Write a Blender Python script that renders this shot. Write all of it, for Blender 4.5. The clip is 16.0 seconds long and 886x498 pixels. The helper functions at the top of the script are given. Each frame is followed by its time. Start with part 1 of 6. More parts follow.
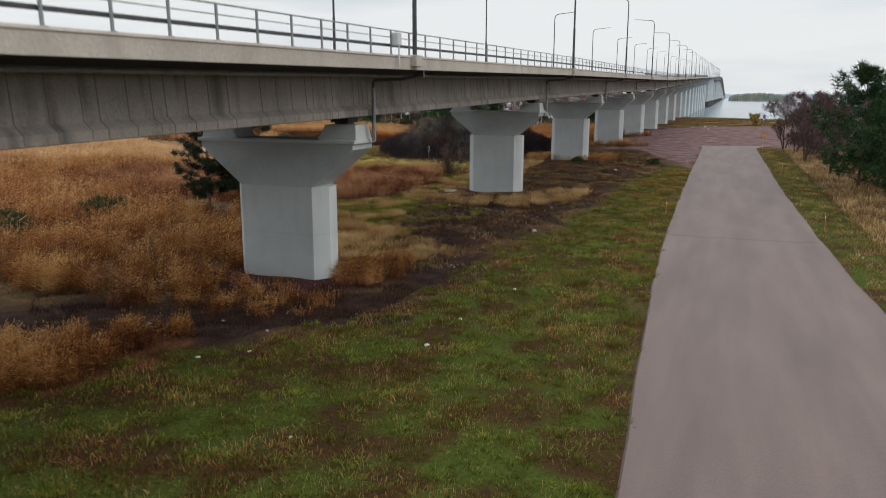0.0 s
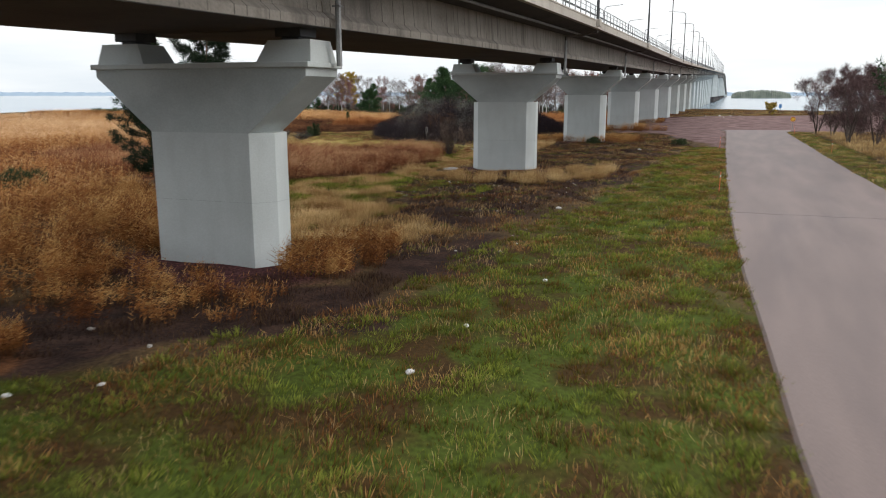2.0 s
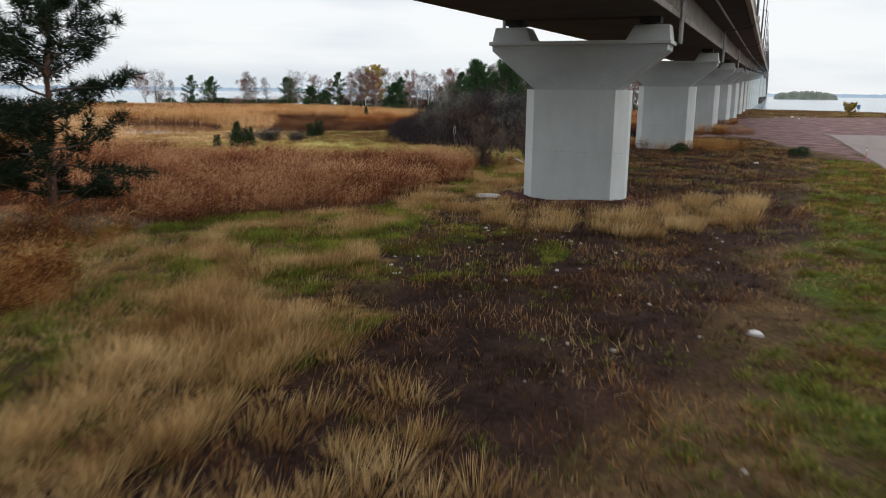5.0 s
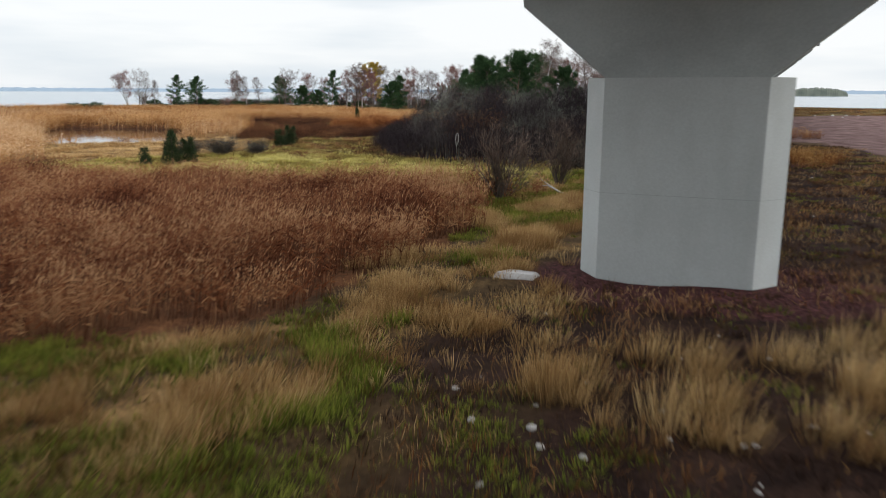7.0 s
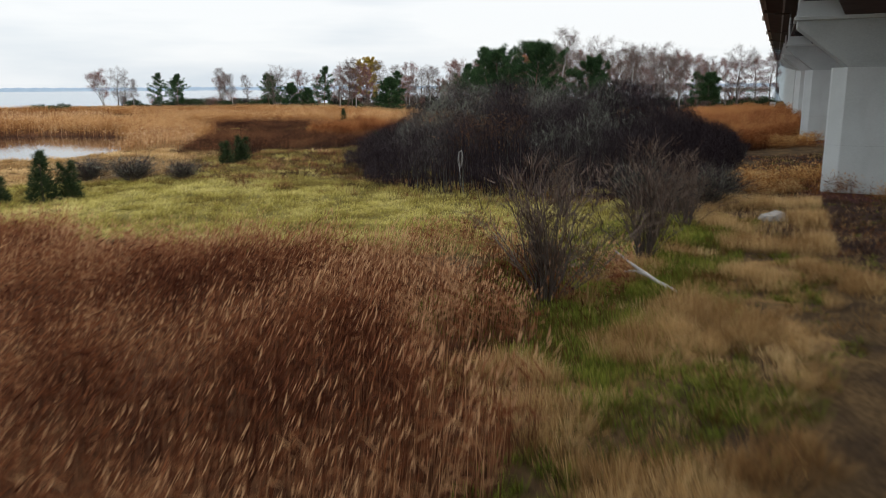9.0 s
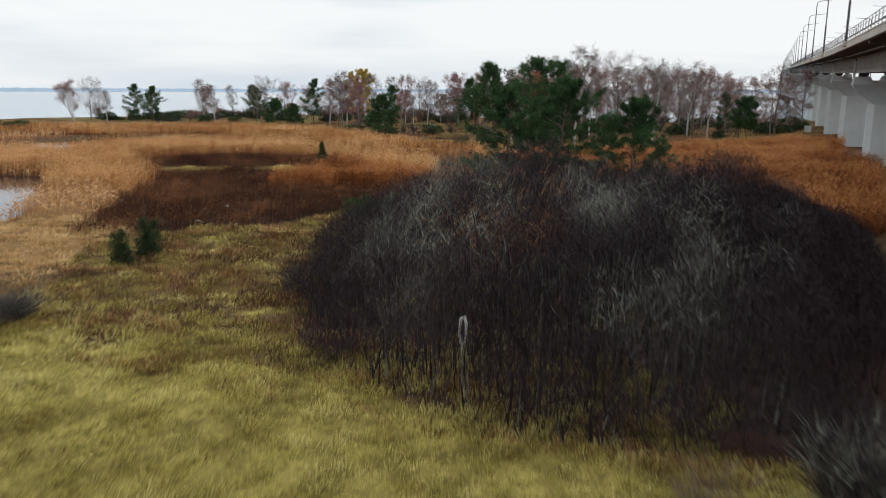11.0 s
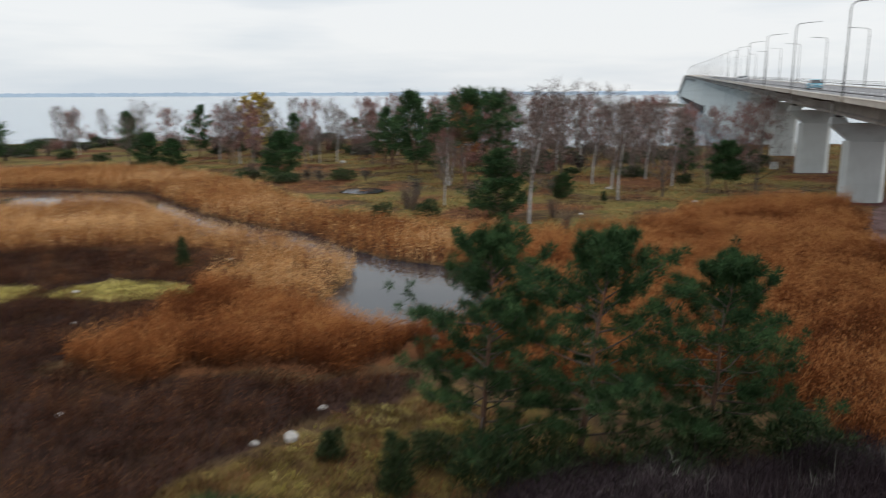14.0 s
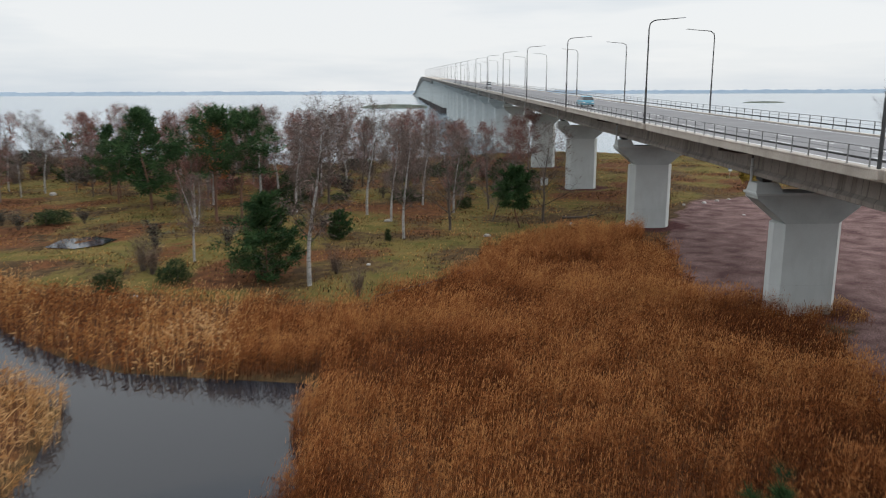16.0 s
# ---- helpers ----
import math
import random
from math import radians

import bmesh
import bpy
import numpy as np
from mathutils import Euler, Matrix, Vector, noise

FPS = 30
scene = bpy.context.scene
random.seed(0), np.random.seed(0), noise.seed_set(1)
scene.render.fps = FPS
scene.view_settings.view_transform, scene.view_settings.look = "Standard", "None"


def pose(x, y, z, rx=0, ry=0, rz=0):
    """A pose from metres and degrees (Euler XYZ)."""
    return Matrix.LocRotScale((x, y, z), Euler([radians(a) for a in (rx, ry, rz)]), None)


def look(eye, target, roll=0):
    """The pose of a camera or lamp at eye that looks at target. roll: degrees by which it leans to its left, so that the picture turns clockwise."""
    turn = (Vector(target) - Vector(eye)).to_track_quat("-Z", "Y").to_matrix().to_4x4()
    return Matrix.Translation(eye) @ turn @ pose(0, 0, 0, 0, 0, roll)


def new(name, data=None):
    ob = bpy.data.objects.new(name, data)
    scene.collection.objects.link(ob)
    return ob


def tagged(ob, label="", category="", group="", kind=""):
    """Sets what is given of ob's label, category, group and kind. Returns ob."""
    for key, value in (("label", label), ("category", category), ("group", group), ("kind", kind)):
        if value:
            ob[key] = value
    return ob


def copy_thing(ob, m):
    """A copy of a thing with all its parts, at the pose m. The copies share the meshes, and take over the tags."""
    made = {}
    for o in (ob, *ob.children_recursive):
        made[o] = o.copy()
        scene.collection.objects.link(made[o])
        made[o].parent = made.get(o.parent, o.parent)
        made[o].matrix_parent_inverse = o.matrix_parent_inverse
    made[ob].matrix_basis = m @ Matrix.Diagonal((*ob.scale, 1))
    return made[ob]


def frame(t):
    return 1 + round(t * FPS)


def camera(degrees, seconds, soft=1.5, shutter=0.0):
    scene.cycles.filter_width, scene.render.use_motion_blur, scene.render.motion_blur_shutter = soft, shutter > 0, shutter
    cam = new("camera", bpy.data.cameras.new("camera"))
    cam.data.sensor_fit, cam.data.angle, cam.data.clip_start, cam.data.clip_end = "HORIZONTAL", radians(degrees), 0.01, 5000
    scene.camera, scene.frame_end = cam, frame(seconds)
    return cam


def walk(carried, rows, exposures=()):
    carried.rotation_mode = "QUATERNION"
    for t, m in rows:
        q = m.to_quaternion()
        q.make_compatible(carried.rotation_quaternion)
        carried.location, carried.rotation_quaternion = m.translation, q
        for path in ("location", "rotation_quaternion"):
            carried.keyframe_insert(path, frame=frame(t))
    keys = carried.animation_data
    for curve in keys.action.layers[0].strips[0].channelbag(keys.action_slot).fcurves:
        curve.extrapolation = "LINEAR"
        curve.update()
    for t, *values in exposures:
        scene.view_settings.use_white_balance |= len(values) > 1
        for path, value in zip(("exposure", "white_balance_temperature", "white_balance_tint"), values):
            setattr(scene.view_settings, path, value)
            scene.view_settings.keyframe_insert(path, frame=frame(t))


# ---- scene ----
cam = camera(60.8, 16.0, soft=1.0, shutter=0.5)
PATH = [
    (0, (19.028, -29.881, 8.396), (18.347, -28.044, 7.997), 0.1),
    (0.5, (18.389, -27.965, 7.142), (17.705, -26.129, 6.744), -0.1),
    (1, (17.649, -25.815, 6.432), (16.966, -23.979, 6.032), 0.1),
    (1.5, (16.661, -23.119, 5.886), (15.976, -21.283, 5.485), 0.0),
    (2, (15.581, -20.216, 5.483), (14.898, -18.379, 5.082), 0.0),
    (2.5, (14.42, -17.017, 5.122), (13.738, -15.18, 4.723), 0.0),
    (3, (13.198, -13.706, 5.053), (12.518, -11.869, 4.648), 0.4),
    (3.5, (12.011, -10.251, 4.943), (11.277, -8.435, 4.538), 0.4),
    (4, (10.731, -6.948, 4.861), (9.98, -5.139, 4.456), 0.5),
    (6.5, (3.288, 12.036, 4.621), (2.522, 13.838, 4.213), 0.4),
    (7, (1.703, 15.976, 4.574), (0.935, 17.777, 4.166), 0.2),
    (7.5, (0.053, 19.982, 4.486), (-0.716, 21.782, 4.078), 0.3),
    (8, (-1.607, 24.086, 4.439), (-2.38, 25.884, 4.028), -0.0),
    (8.5, (-3.204, 28.024, 4.428), (-3.981, 29.82, 4.014), -0.4),
    (9, (-4.857, 32.087, 4.692), (-5.634, 33.883, 4.274), -0.4),
    (9.5, (-6.365, 35.884, 5.515), (-7.141, 37.678, 5.094), -0.5),
    (10, (-8.018, 40.115, 6.115), (-8.797, 41.909, 5.699), -0.2),
    (12.5, (-17.303, 60.731, 10.847), (-18.074, 62.531, 10.438), 0.3),
    (13, (-19.148, 64.857, 11.77), (-19.92, 66.656, 11.361), 0.2),
    (13.5, (-20.775, 68.809, 12.683), (-21.547, 70.608, 12.275), 0.1),
    (14, (-22.601, 73.27, 13.05), (-23.162, 75.146, 12.645), -0.2),
    (14.5, (-24.163, 77.127, 13.553), (-24.515, 79.053, 13.146), -0.4),
    (15, (-25.729, 80.942, 14.12), (-25.901, 82.892, 13.711), -0.4),
    (15.5, (-26.915, 84.942, 14.725), (-26.938, 86.9, 14.316), -0.4),
    (16, (-27.893, 89.117, 15.486), (-27.806, 91.073, 15.077), -0.2),
]
walk(cam, [(t, look(eye, target, roll)) for t, eye, target, roll in PATH],
     exposures=[(0, -0.04), (0.5, 0.12), (1.2, 0.34), (2.5, 0.28), (3.5, 0.12), (7, 0.2), (10, 0.16), (12.5, 0.09), (16, 0.02)])

# ---- world and light ----
world = bpy.data.worlds.new("overcast_sky")
scene.world = world
world.use_nodes = True
wn, wl = world.node_tree.nodes, world.node_tree.links
wn.clear()
SUN_UP, SUN_TURN = radians(32), radians(82)
sky = wn.new("ShaderNodeTexSky")
sky.sky_type, sky.sun_disc = "NISHITA", False
sky.sun_elevation, sky.sun_rotation = SUN_UP, SUN_TURN
dim = wn.new("ShaderNodeVectorMath")
dim.operation = "SCALE"
dim.inputs["Scale"].default_value = 0.11
coord = wn.new("ShaderNodeTexCoord")
flat = wn.new("ShaderNodeMapping")
flat.inputs["Scale"].default_value = (1.0, 1.0, 7.0)
cloud = wn.new("ShaderNodeTexNoise")
cloud.inputs["Scale"].default_value, cloud.inputs["Detail"].default_value = 1.7, 5.0
ramp = wn.new("ShaderNodeValToRGB")
ramp.color_ramp.elements[0].position, ramp.color_ramp.elements[0].color = 0.38, (0.70, 0.77, 0.84, 1)
ramp.color_ramp.elements[1].position, ramp.color_ramp.elements[1].color = 0.58, (0.95, 0.97, 0.985, 1)
veil = wn.new("ShaderNodeMix")
veil.data_type = "RGBA"
veil.inputs["Factor"].default_value = 0.93
back = wn.new("ShaderNodeBackground")
wout = wn.new("ShaderNodeOutputWorld")
wl.new(sky.outputs["Color"], dim.inputs[0])
wl.new(coord.outputs["Generated"], flat.inputs["Vector"])
wl.new(flat.outputs["Vector"], cloud.inputs["Vector"])
wl.new(cloud.outputs["Fac"], ramp.inputs["Fac"])
wl.new(dim.outputs["Vector"], veil.inputs[6])
wl.new(ramp.outputs["Color"], veil.inputs[7])
height_of = wn.new("ShaderNodeSeparateXYZ")
rise = wn.new("ShaderNodeMapRange")
rise.interpolation_type = "SMOOTHSTEP"
rise.inputs["From Min"].default_value, rise.inputs["From Max"].default_value = 0.22, 0.85
rise.inputs["To Min"].default_value, rise.inputs["To Max"].default_value = 0.92, 2.15
wl.new(coord.outputs["Generated"], height_of.inputs["Vector"])
wl.new(height_of.outputs["Z"], rise.inputs["Value"])
wl.new(rise.outputs["Result"], back.inputs["Strength"])
wl.new(veil.outputs[2], back.inputs["Color"])
wl.new(back.outputs["Background"], wout.inputs["Surface"])
sun = new("sun", bpy.data.lights.new("sun", "SUN"))
sun.data.energy, sun.data.angle, sun.data.color = 0.8, radians(35), (1.0, 0.95, 0.88)
sun.matrix_world = look((0, 0, 60), (-math.sin(SUN_TURN) * 60 * math.cos(SUN_UP), -math.cos(SUN_TURN) * 60 * math.cos(SUN_UP),
                                     60 - 60 * math.sin(SUN_UP)))

rng = np.random.default_rng(7)


# ---- materials ----
def material(name, dark, light, scale=3.0, fine=40.0, rough=0.8, bump=0.15, metal=0.0, stains=None, stretch=(1, 1, 1)):
    """A surface with a coarse and a fine variation between two colours, and relief."""
    m = bpy.data.materials.new(name)
    m.use_nodes = True
    n, l = m.node_tree.nodes, m.node_tree.links
    b = n["Principled BSDF"]
    co = n.new("ShaderNodeTexCoord")
    mp = n.new("ShaderNodeMapping")
    mp.inputs["Scale"].default_value = stretch
    l.new(co.outputs["Object"], mp.inputs["Vector"])
    big, small = n.new("ShaderNodeTexNoise"), n.new("ShaderNodeTexNoise")
    for t, s, d in ((big, scale, 4.0), (small, fine, 3.0)):
        t.inputs["Scale"].default_value, t.inputs["Detail"].default_value = s, d
        l.new(mp.outputs["Vector"], t.inputs["Vector"])
    mean = n.new("ShaderNodeMath")
    mean.operation = "MULTIPLY_ADD"
    mean.inputs[1].default_value = 0.45
    half = n.new("ShaderNodeMath")
    half.operation = "MULTIPLY"
    half.inputs[1].default_value = 0.55
    l.new(big.outputs["Fac"], half.inputs[0])
    l.new(small.outputs["Fac"], mean.inputs[0])
    l.new(half.outputs[0], mean.inputs[2])
    r = n.new("ShaderNodeValToRGB")
    r.color_ramp.elements[0].position, r.color_ramp.elements[0].color = 0.38, (*dark, 1)
    r.color_ramp.elements[1].position, r.color_ramp.elements[1].color = 0.62, (*light, 1)
    l.new(mean.outputs[0], r.inputs["Fac"])
    last = r.outputs["Color"]
    if stains:
        st = n.new("ShaderNodeTexNoise")
        st.inputs["Scale"].default_value, st.inputs["Detail"].default_value = stains[1], 6.0
        sm = n.new("ShaderNodeMapping")
        sm.inputs["Scale"].default_value = stains[2]
        l.new(co.outputs["Object"], sm.inputs["Vector"])
        l.new(sm.outputs["Vector"], st.inputs["Vector"])
        sr = n.new("ShaderNodeMapRange")
        sr.inputs["From Min"].default_value, sr.inputs["From Max"].default_value = 0.52, 0.74
        sr.inputs["To Max"].default_value = stains[3]
        l.new(st.outputs["Fac"], sr.inputs["Value"])
        mx = n.new("ShaderNodeMix")
        mx.data_type = "RGBA"
        l.new(sr.outputs["Result"], mx.inputs["Factor"])
        l.new(last, mx.inputs[6])
        mx.inputs[7].default_value = (*stains[0], 1)
        last = mx.outputs[2]
    l.new(last, b.inputs["Base Color"])
    b.inputs["Roughness"].default_value, b.inputs["Metallic"].default_value = rough, metal
    if bump:
        bp = n.new("ShaderNodeBump")
        bp.inputs["Strength"].default_value, bp.inputs["Distance"].default_value = bump, 0.02
        l.new(mean.outputs[0], bp.inputs["Height"])
        l.new(bp.outputs["Normal"], b.inputs["Normal"])
    return m


def foliage(name, low, mid, high, foot=None, rough=0.75, through_light=0.35):
    """Leaves and stalks: colour by each blade's own tone; a given foot colour paints root shade."""
    m = bpy.data.materials.new(name)
    m.use_nodes = True
    n, l = m.node_tree.nodes, m.node_tree.links
    b = n["Principled BSDF"]
    a = n.new("ShaderNodeAttribute")
    a.attribute_name = "tone"
    r = n.new("ShaderNodeValToRGB")
    r.color_ramp.elements[0].position, r.color_ramp.elements[0].color = 0.05, (*low, 1)
    r.color_ramp.elements[1].position, r.color_ramp.elements[1].color = 0.95, (*high, 1)
    e = r.color_ramp.elements.new(0.5)
    e.color = (*mid, 1)
    l.new(a.outputs["Fac"], r.inputs["Fac"])
    last = r.outputs["Color"]
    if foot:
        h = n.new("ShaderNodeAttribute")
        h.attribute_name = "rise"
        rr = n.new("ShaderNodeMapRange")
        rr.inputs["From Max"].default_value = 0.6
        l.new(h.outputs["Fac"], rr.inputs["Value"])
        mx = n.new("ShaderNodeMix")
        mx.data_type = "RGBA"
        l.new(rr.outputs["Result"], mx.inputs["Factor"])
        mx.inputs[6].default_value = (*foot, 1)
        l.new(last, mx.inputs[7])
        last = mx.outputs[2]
    l.new(last, b.inputs["Base Color"])
    b.inputs["Roughness"].default_value = rough
    b.inputs["Specular IOR Level"].default_value = 0.08
    if through_light:
        tr, mixer = n.new("ShaderNodeBsdfTranslucent"), n.new("ShaderNodeMixShader")
        mixer.inputs["Fac"].default_value = through_light
        l.new(last, tr.inputs["Color"])
        l.new(b.outputs["BSDF"], mixer.inputs[1])
        l.new(tr.outputs["BSDF"], mixer.inputs[2])
        l.new(mixer.outputs["Shader"], n["Material Output"].inputs["Surface"])
    return m


PIER = material("painted_concrete", (0.45, 0.475, 0.465), (0.52, 0.55, 0.54), 0.5, 22, 0.75, 0.06,
                stains=((0.30, 0.31, 0.29), 0.7, (1.2, 1.2, 0.25), 0.35))
# Darker, blotched pier mix: shade under the deck put into the head's colour.
PIER_HEAD = material("shaded_painted_concrete", (0.37, 0.395, 0.39), (0.44, 0.47, 0.46), 0.4, 18, 0.8, 0.06,
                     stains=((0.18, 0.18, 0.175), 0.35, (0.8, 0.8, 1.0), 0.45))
PIER_WORN = material("worn_painted_concrete", (0.30, 0.32, 0.31), (0.38, 0.40, 0.39), 0.5, 22, 0.8, 0.06)
CONCRETE = material("weathered_concrete", (0.21, 0.185, 0.165), (0.33, 0.295, 0.26), 0.35, 14, 0.85, 0.12,
                    stains=((0.09, 0.078, 0.07), 0.9, (1.0, 1.6, 0.22), 0.8))
FASCIA = material("edge_concrete", (0.34, 0.30, 0.255), (0.45, 0.40, 0.345), 0.25, 12, 0.85, 0.1,
                  stains=((0.22, 0.19, 0.16), 0.8, (1, 0.7, 0.4), 0.6))
# Near-black mix that carries underside shade in its colour; also the dark footings.
SOFFIT = material("dark_concrete", (0.038, 0.033, 0.033), (0.075, 0.065, 0.062), 0.4, 10, 0.9, 0.1)
JOINT = material("formwork_joint", (0.10, 0.09, 0.08), (0.16, 0.145, 0.13), 3, 20, 0.9, 0.0)
STEEL = material("galvanised_steel", (0.20, 0.20, 0.20), (0.32, 0.32, 0.32), 2, 30, 0.5, 0.05, 0.6)
DARK_STEEL = material("dark_steel", (0.035, 0.035, 0.037), (0.07, 0.07, 0.07), 2, 30, 0.55, 0.05, 0.3)
PLASTIC = material("grey_plastic", (0.42, 0.43, 0.43), (0.52, 0.53, 0.53), 2, 30, 0.5, 0.0)
PIPE_DARK = material("brown_pipe", (0.06, 0.045, 0.04), (0.10, 0.08, 0.07), 2, 30, 0.5, 0.05)
RUBBER = material("bearing_rubber", (0.02, 0.02, 0.022), (0.04, 0.04, 0.042), 3, 30, 0.6, 0.05)
DECK = material("deck_asphalt", (0.095, 0.09, 0.092), (0.145, 0.14, 0.142), 0.3, 60, 0.6, 0.08)
ROAD = material("old_asphalt", (0.092, 0.062, 0.053), (0.145, 0.100, 0.086), 0.35, 30, 0.68, 0.5,
                stains=((0.075, 0.052, 0.048), 0.5, (1.4, 0.2, 1.0), 0.55), stretch=(2.2, 0.3, 1.0))
SEAM = material("road_seam", (0.07, 0.055, 0.055), (0.11, 0.09, 0.09), 2, 20, 0.8, 0.05)
LOT = material("parking_asphalt", (0.30, 0.29, 0.30), (0.38, 0.37, 0.38), 0.3, 40, 0.45, 0.08)
PAINT = material("white_road_paint", (0.62, 0.62, 0.61), (0.78, 0.78, 0.77), 3, 30, 0.6, 0.04)
STONE = material("granite", (0.20, 0.18, 0.16), (0.36, 0.335, 0.305), 2.2, 22, 0.85, 0.4)
STONE_PALE = material("pale_stone", (0.36, 0.34, 0.32), (0.54, 0.52, 0.50), 2.2, 22, 0.85, 0.3)
RUBBLE = material("red_rubble", (0.13, 0.075, 0.075), (0.25, 0.16, 0.155), 2.0, 20, 0.9, 0.4)
BARK = material("bark", (0.055, 0.042, 0.034), (0.11, 0.085, 0.07), 3, 25, 0.95, 0.5, stretch=(1, 1, 0.3))
PINE_BARK = material("pine_bark", (0.10, 0.055, 0.035), (0.19, 0.10, 0.065), 3, 25, 0.95, 0.5, stretch=(1, 1, 0.3))
BIRCH_BARK = material("birch_bark", (0.20, 0.19, 0.18), (0.42, 0.40, 0.38), 2.0, 14, 0.8, 0.2,
                      stains=((0.05, 0.045, 0.04), 2.2, (1, 1, 4.0), 0.95))
DEAD_WOOD = material("dead_wood", (0.30, 0.28, 0.26), (0.46, 0.44, 0.41), 3, 25, 0.9, 0.3)
ORANGE = material("orange_marker", (0.55, 0.10, 0.03), (0.68, 0.15, 0.05), 3, 30, 0.6, 0.0)
SIGN_YELLOW = material("sign_yellow", (0.62, 0.36, 0.03), (0.70, 0.42, 0.05), 3, 30, 0.5, 0.0)
SIGN_RED = material("sign_red", (0.42, 0.035, 0.03), (0.50, 0.05, 0.04), 3, 30, 0.5, 0.0)
SIGN_BLUE = material("sign_blue", (0.04, 0.16, 0.40), (0.06, 0.20, 0.46), 3, 30, 0.5, 0.0)

# Fourth colour, where given: dark foot imitating the shade between blades.
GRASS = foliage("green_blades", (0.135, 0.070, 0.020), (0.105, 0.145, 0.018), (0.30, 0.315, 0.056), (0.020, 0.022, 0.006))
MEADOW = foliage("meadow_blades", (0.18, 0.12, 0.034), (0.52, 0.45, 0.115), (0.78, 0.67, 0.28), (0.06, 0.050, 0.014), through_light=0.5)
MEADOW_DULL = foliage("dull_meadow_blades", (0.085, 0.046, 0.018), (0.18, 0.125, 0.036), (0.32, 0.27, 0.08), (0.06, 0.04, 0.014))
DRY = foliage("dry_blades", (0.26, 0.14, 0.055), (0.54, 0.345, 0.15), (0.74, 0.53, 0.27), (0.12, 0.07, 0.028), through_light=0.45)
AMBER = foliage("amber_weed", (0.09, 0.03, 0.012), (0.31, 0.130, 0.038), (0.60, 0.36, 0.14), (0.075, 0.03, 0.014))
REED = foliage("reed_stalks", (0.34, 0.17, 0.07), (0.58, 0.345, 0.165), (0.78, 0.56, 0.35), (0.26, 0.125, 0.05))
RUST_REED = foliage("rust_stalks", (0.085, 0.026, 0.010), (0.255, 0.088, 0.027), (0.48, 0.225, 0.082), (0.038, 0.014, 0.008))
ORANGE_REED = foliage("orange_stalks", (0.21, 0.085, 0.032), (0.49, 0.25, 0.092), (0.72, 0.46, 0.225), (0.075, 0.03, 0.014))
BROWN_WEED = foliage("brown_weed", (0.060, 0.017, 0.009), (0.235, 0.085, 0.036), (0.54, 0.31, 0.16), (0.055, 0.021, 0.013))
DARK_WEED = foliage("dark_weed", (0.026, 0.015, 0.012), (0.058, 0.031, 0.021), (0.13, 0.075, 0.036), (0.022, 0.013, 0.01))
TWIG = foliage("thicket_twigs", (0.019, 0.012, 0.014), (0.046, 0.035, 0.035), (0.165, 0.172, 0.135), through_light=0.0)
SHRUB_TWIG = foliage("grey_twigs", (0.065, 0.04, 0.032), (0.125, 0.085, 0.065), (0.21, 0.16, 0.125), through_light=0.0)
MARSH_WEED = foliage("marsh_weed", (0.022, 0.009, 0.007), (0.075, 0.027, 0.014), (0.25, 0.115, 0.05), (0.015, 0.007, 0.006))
BROWN_BARK = material("grey_brown_bark", (0.095, 0.078, 0.068), (0.19, 0.16, 0.14), 2.5, 18, 0.9, 0.4, stretch=(1, 1, 0.4))
BARE_TWIG = foliage("bare_twigs", (0.07, 0.05, 0.042), (0.125, 0.09, 0.077), (0.20, 0.155, 0.137), through_light=0.0)
RED_TWIG = foliage("reddish_twigs", (0.10, 0.042, 0.038), (0.18, 0.085, 0.072), (0.28, 0.15, 0.122), through_light=0.0)
ALDER_TWIG = foliage("alder_twigs", (0.045, 0.023, 0.024), (0.085, 0.05, 0.048), (0.15, 0.095, 0.088), through_light=0.0)
COPPER_LEAF = foliage("copper_leaves", (0.24, 0.075, 0.03), (0.38, 0.15, 0.06), (0.50, 0.24, 0.10))
YELLOW_LEAF = foliage("yellow_leaves", (0.24, 0.17, 0.03), (0.42, 0.31, 0.06), (0.56, 0.43, 0.10))
NEEDLE = foliage("pine_needles", (0.015, 0.034, 0.015), (0.036, 0.074, 0.028), (0.085, 0.14, 0.052), through_light=0.25)
# Pine needles darkened in colour to look backlit and shaded by the bridge.
NEEDLE_SHADED = foliage("shaded_needles", (0.010, 0.017, 0.010), (0.018, 0.030, 0.015), (0.042, 0.055, 0.026), through_light=0.1)
JUNIPER = foliage("juniper_needles", (0.014, 0.026, 0.012), (0.030, 0.050, 0.020), (0.065, 0.085, 0.035), through_light=0.2)


def water(name, deep, rough, scale, bump, stretch):
    m = bpy.data.materials.new(name)
    m.use_nodes = True
    n, l = m.node_tree.nodes, m.node_tree.links
    b = n["Principled BSDF"]
    b.inputs["Base Color"].default_value = (*deep, 1)
    b.inputs["Roughness"].default_value = rough
    b.inputs["IOR"].default_value = 1.33
    co, mp, t, bp = (n.new("ShaderNode" + k) for k in ("TexCoord", "Mapping", "TexNoise", "Bump"))
    mp.inputs["Scale"].default_value = stretch
    t.inputs["Scale"].default_value, t.inputs["Detail"].default_value = scale, 5
    bp.inputs["Strength"].default_value, bp.inputs["Distance"].default_value = bump, 0.08
    l.new(co.outputs["Object"], mp.inputs["Vector"])
    l.new(mp.outputs["Vector"], t.inputs["Vector"])
    l.new(t.outputs["Fac"], bp.inputs["Height"])
    l.new(bp.outputs["Normal"], b.inputs["Normal"])
    return m


SEA = water("sea_water", (0.17, 0.22, 0.26), 0.15, 0.6, 1.0, (0.6, 1.2, 1))
POND = water("pond_water", (0.012, 0.014, 0.018), 0.03, 1.2, 0.04, (1, 1, 1))


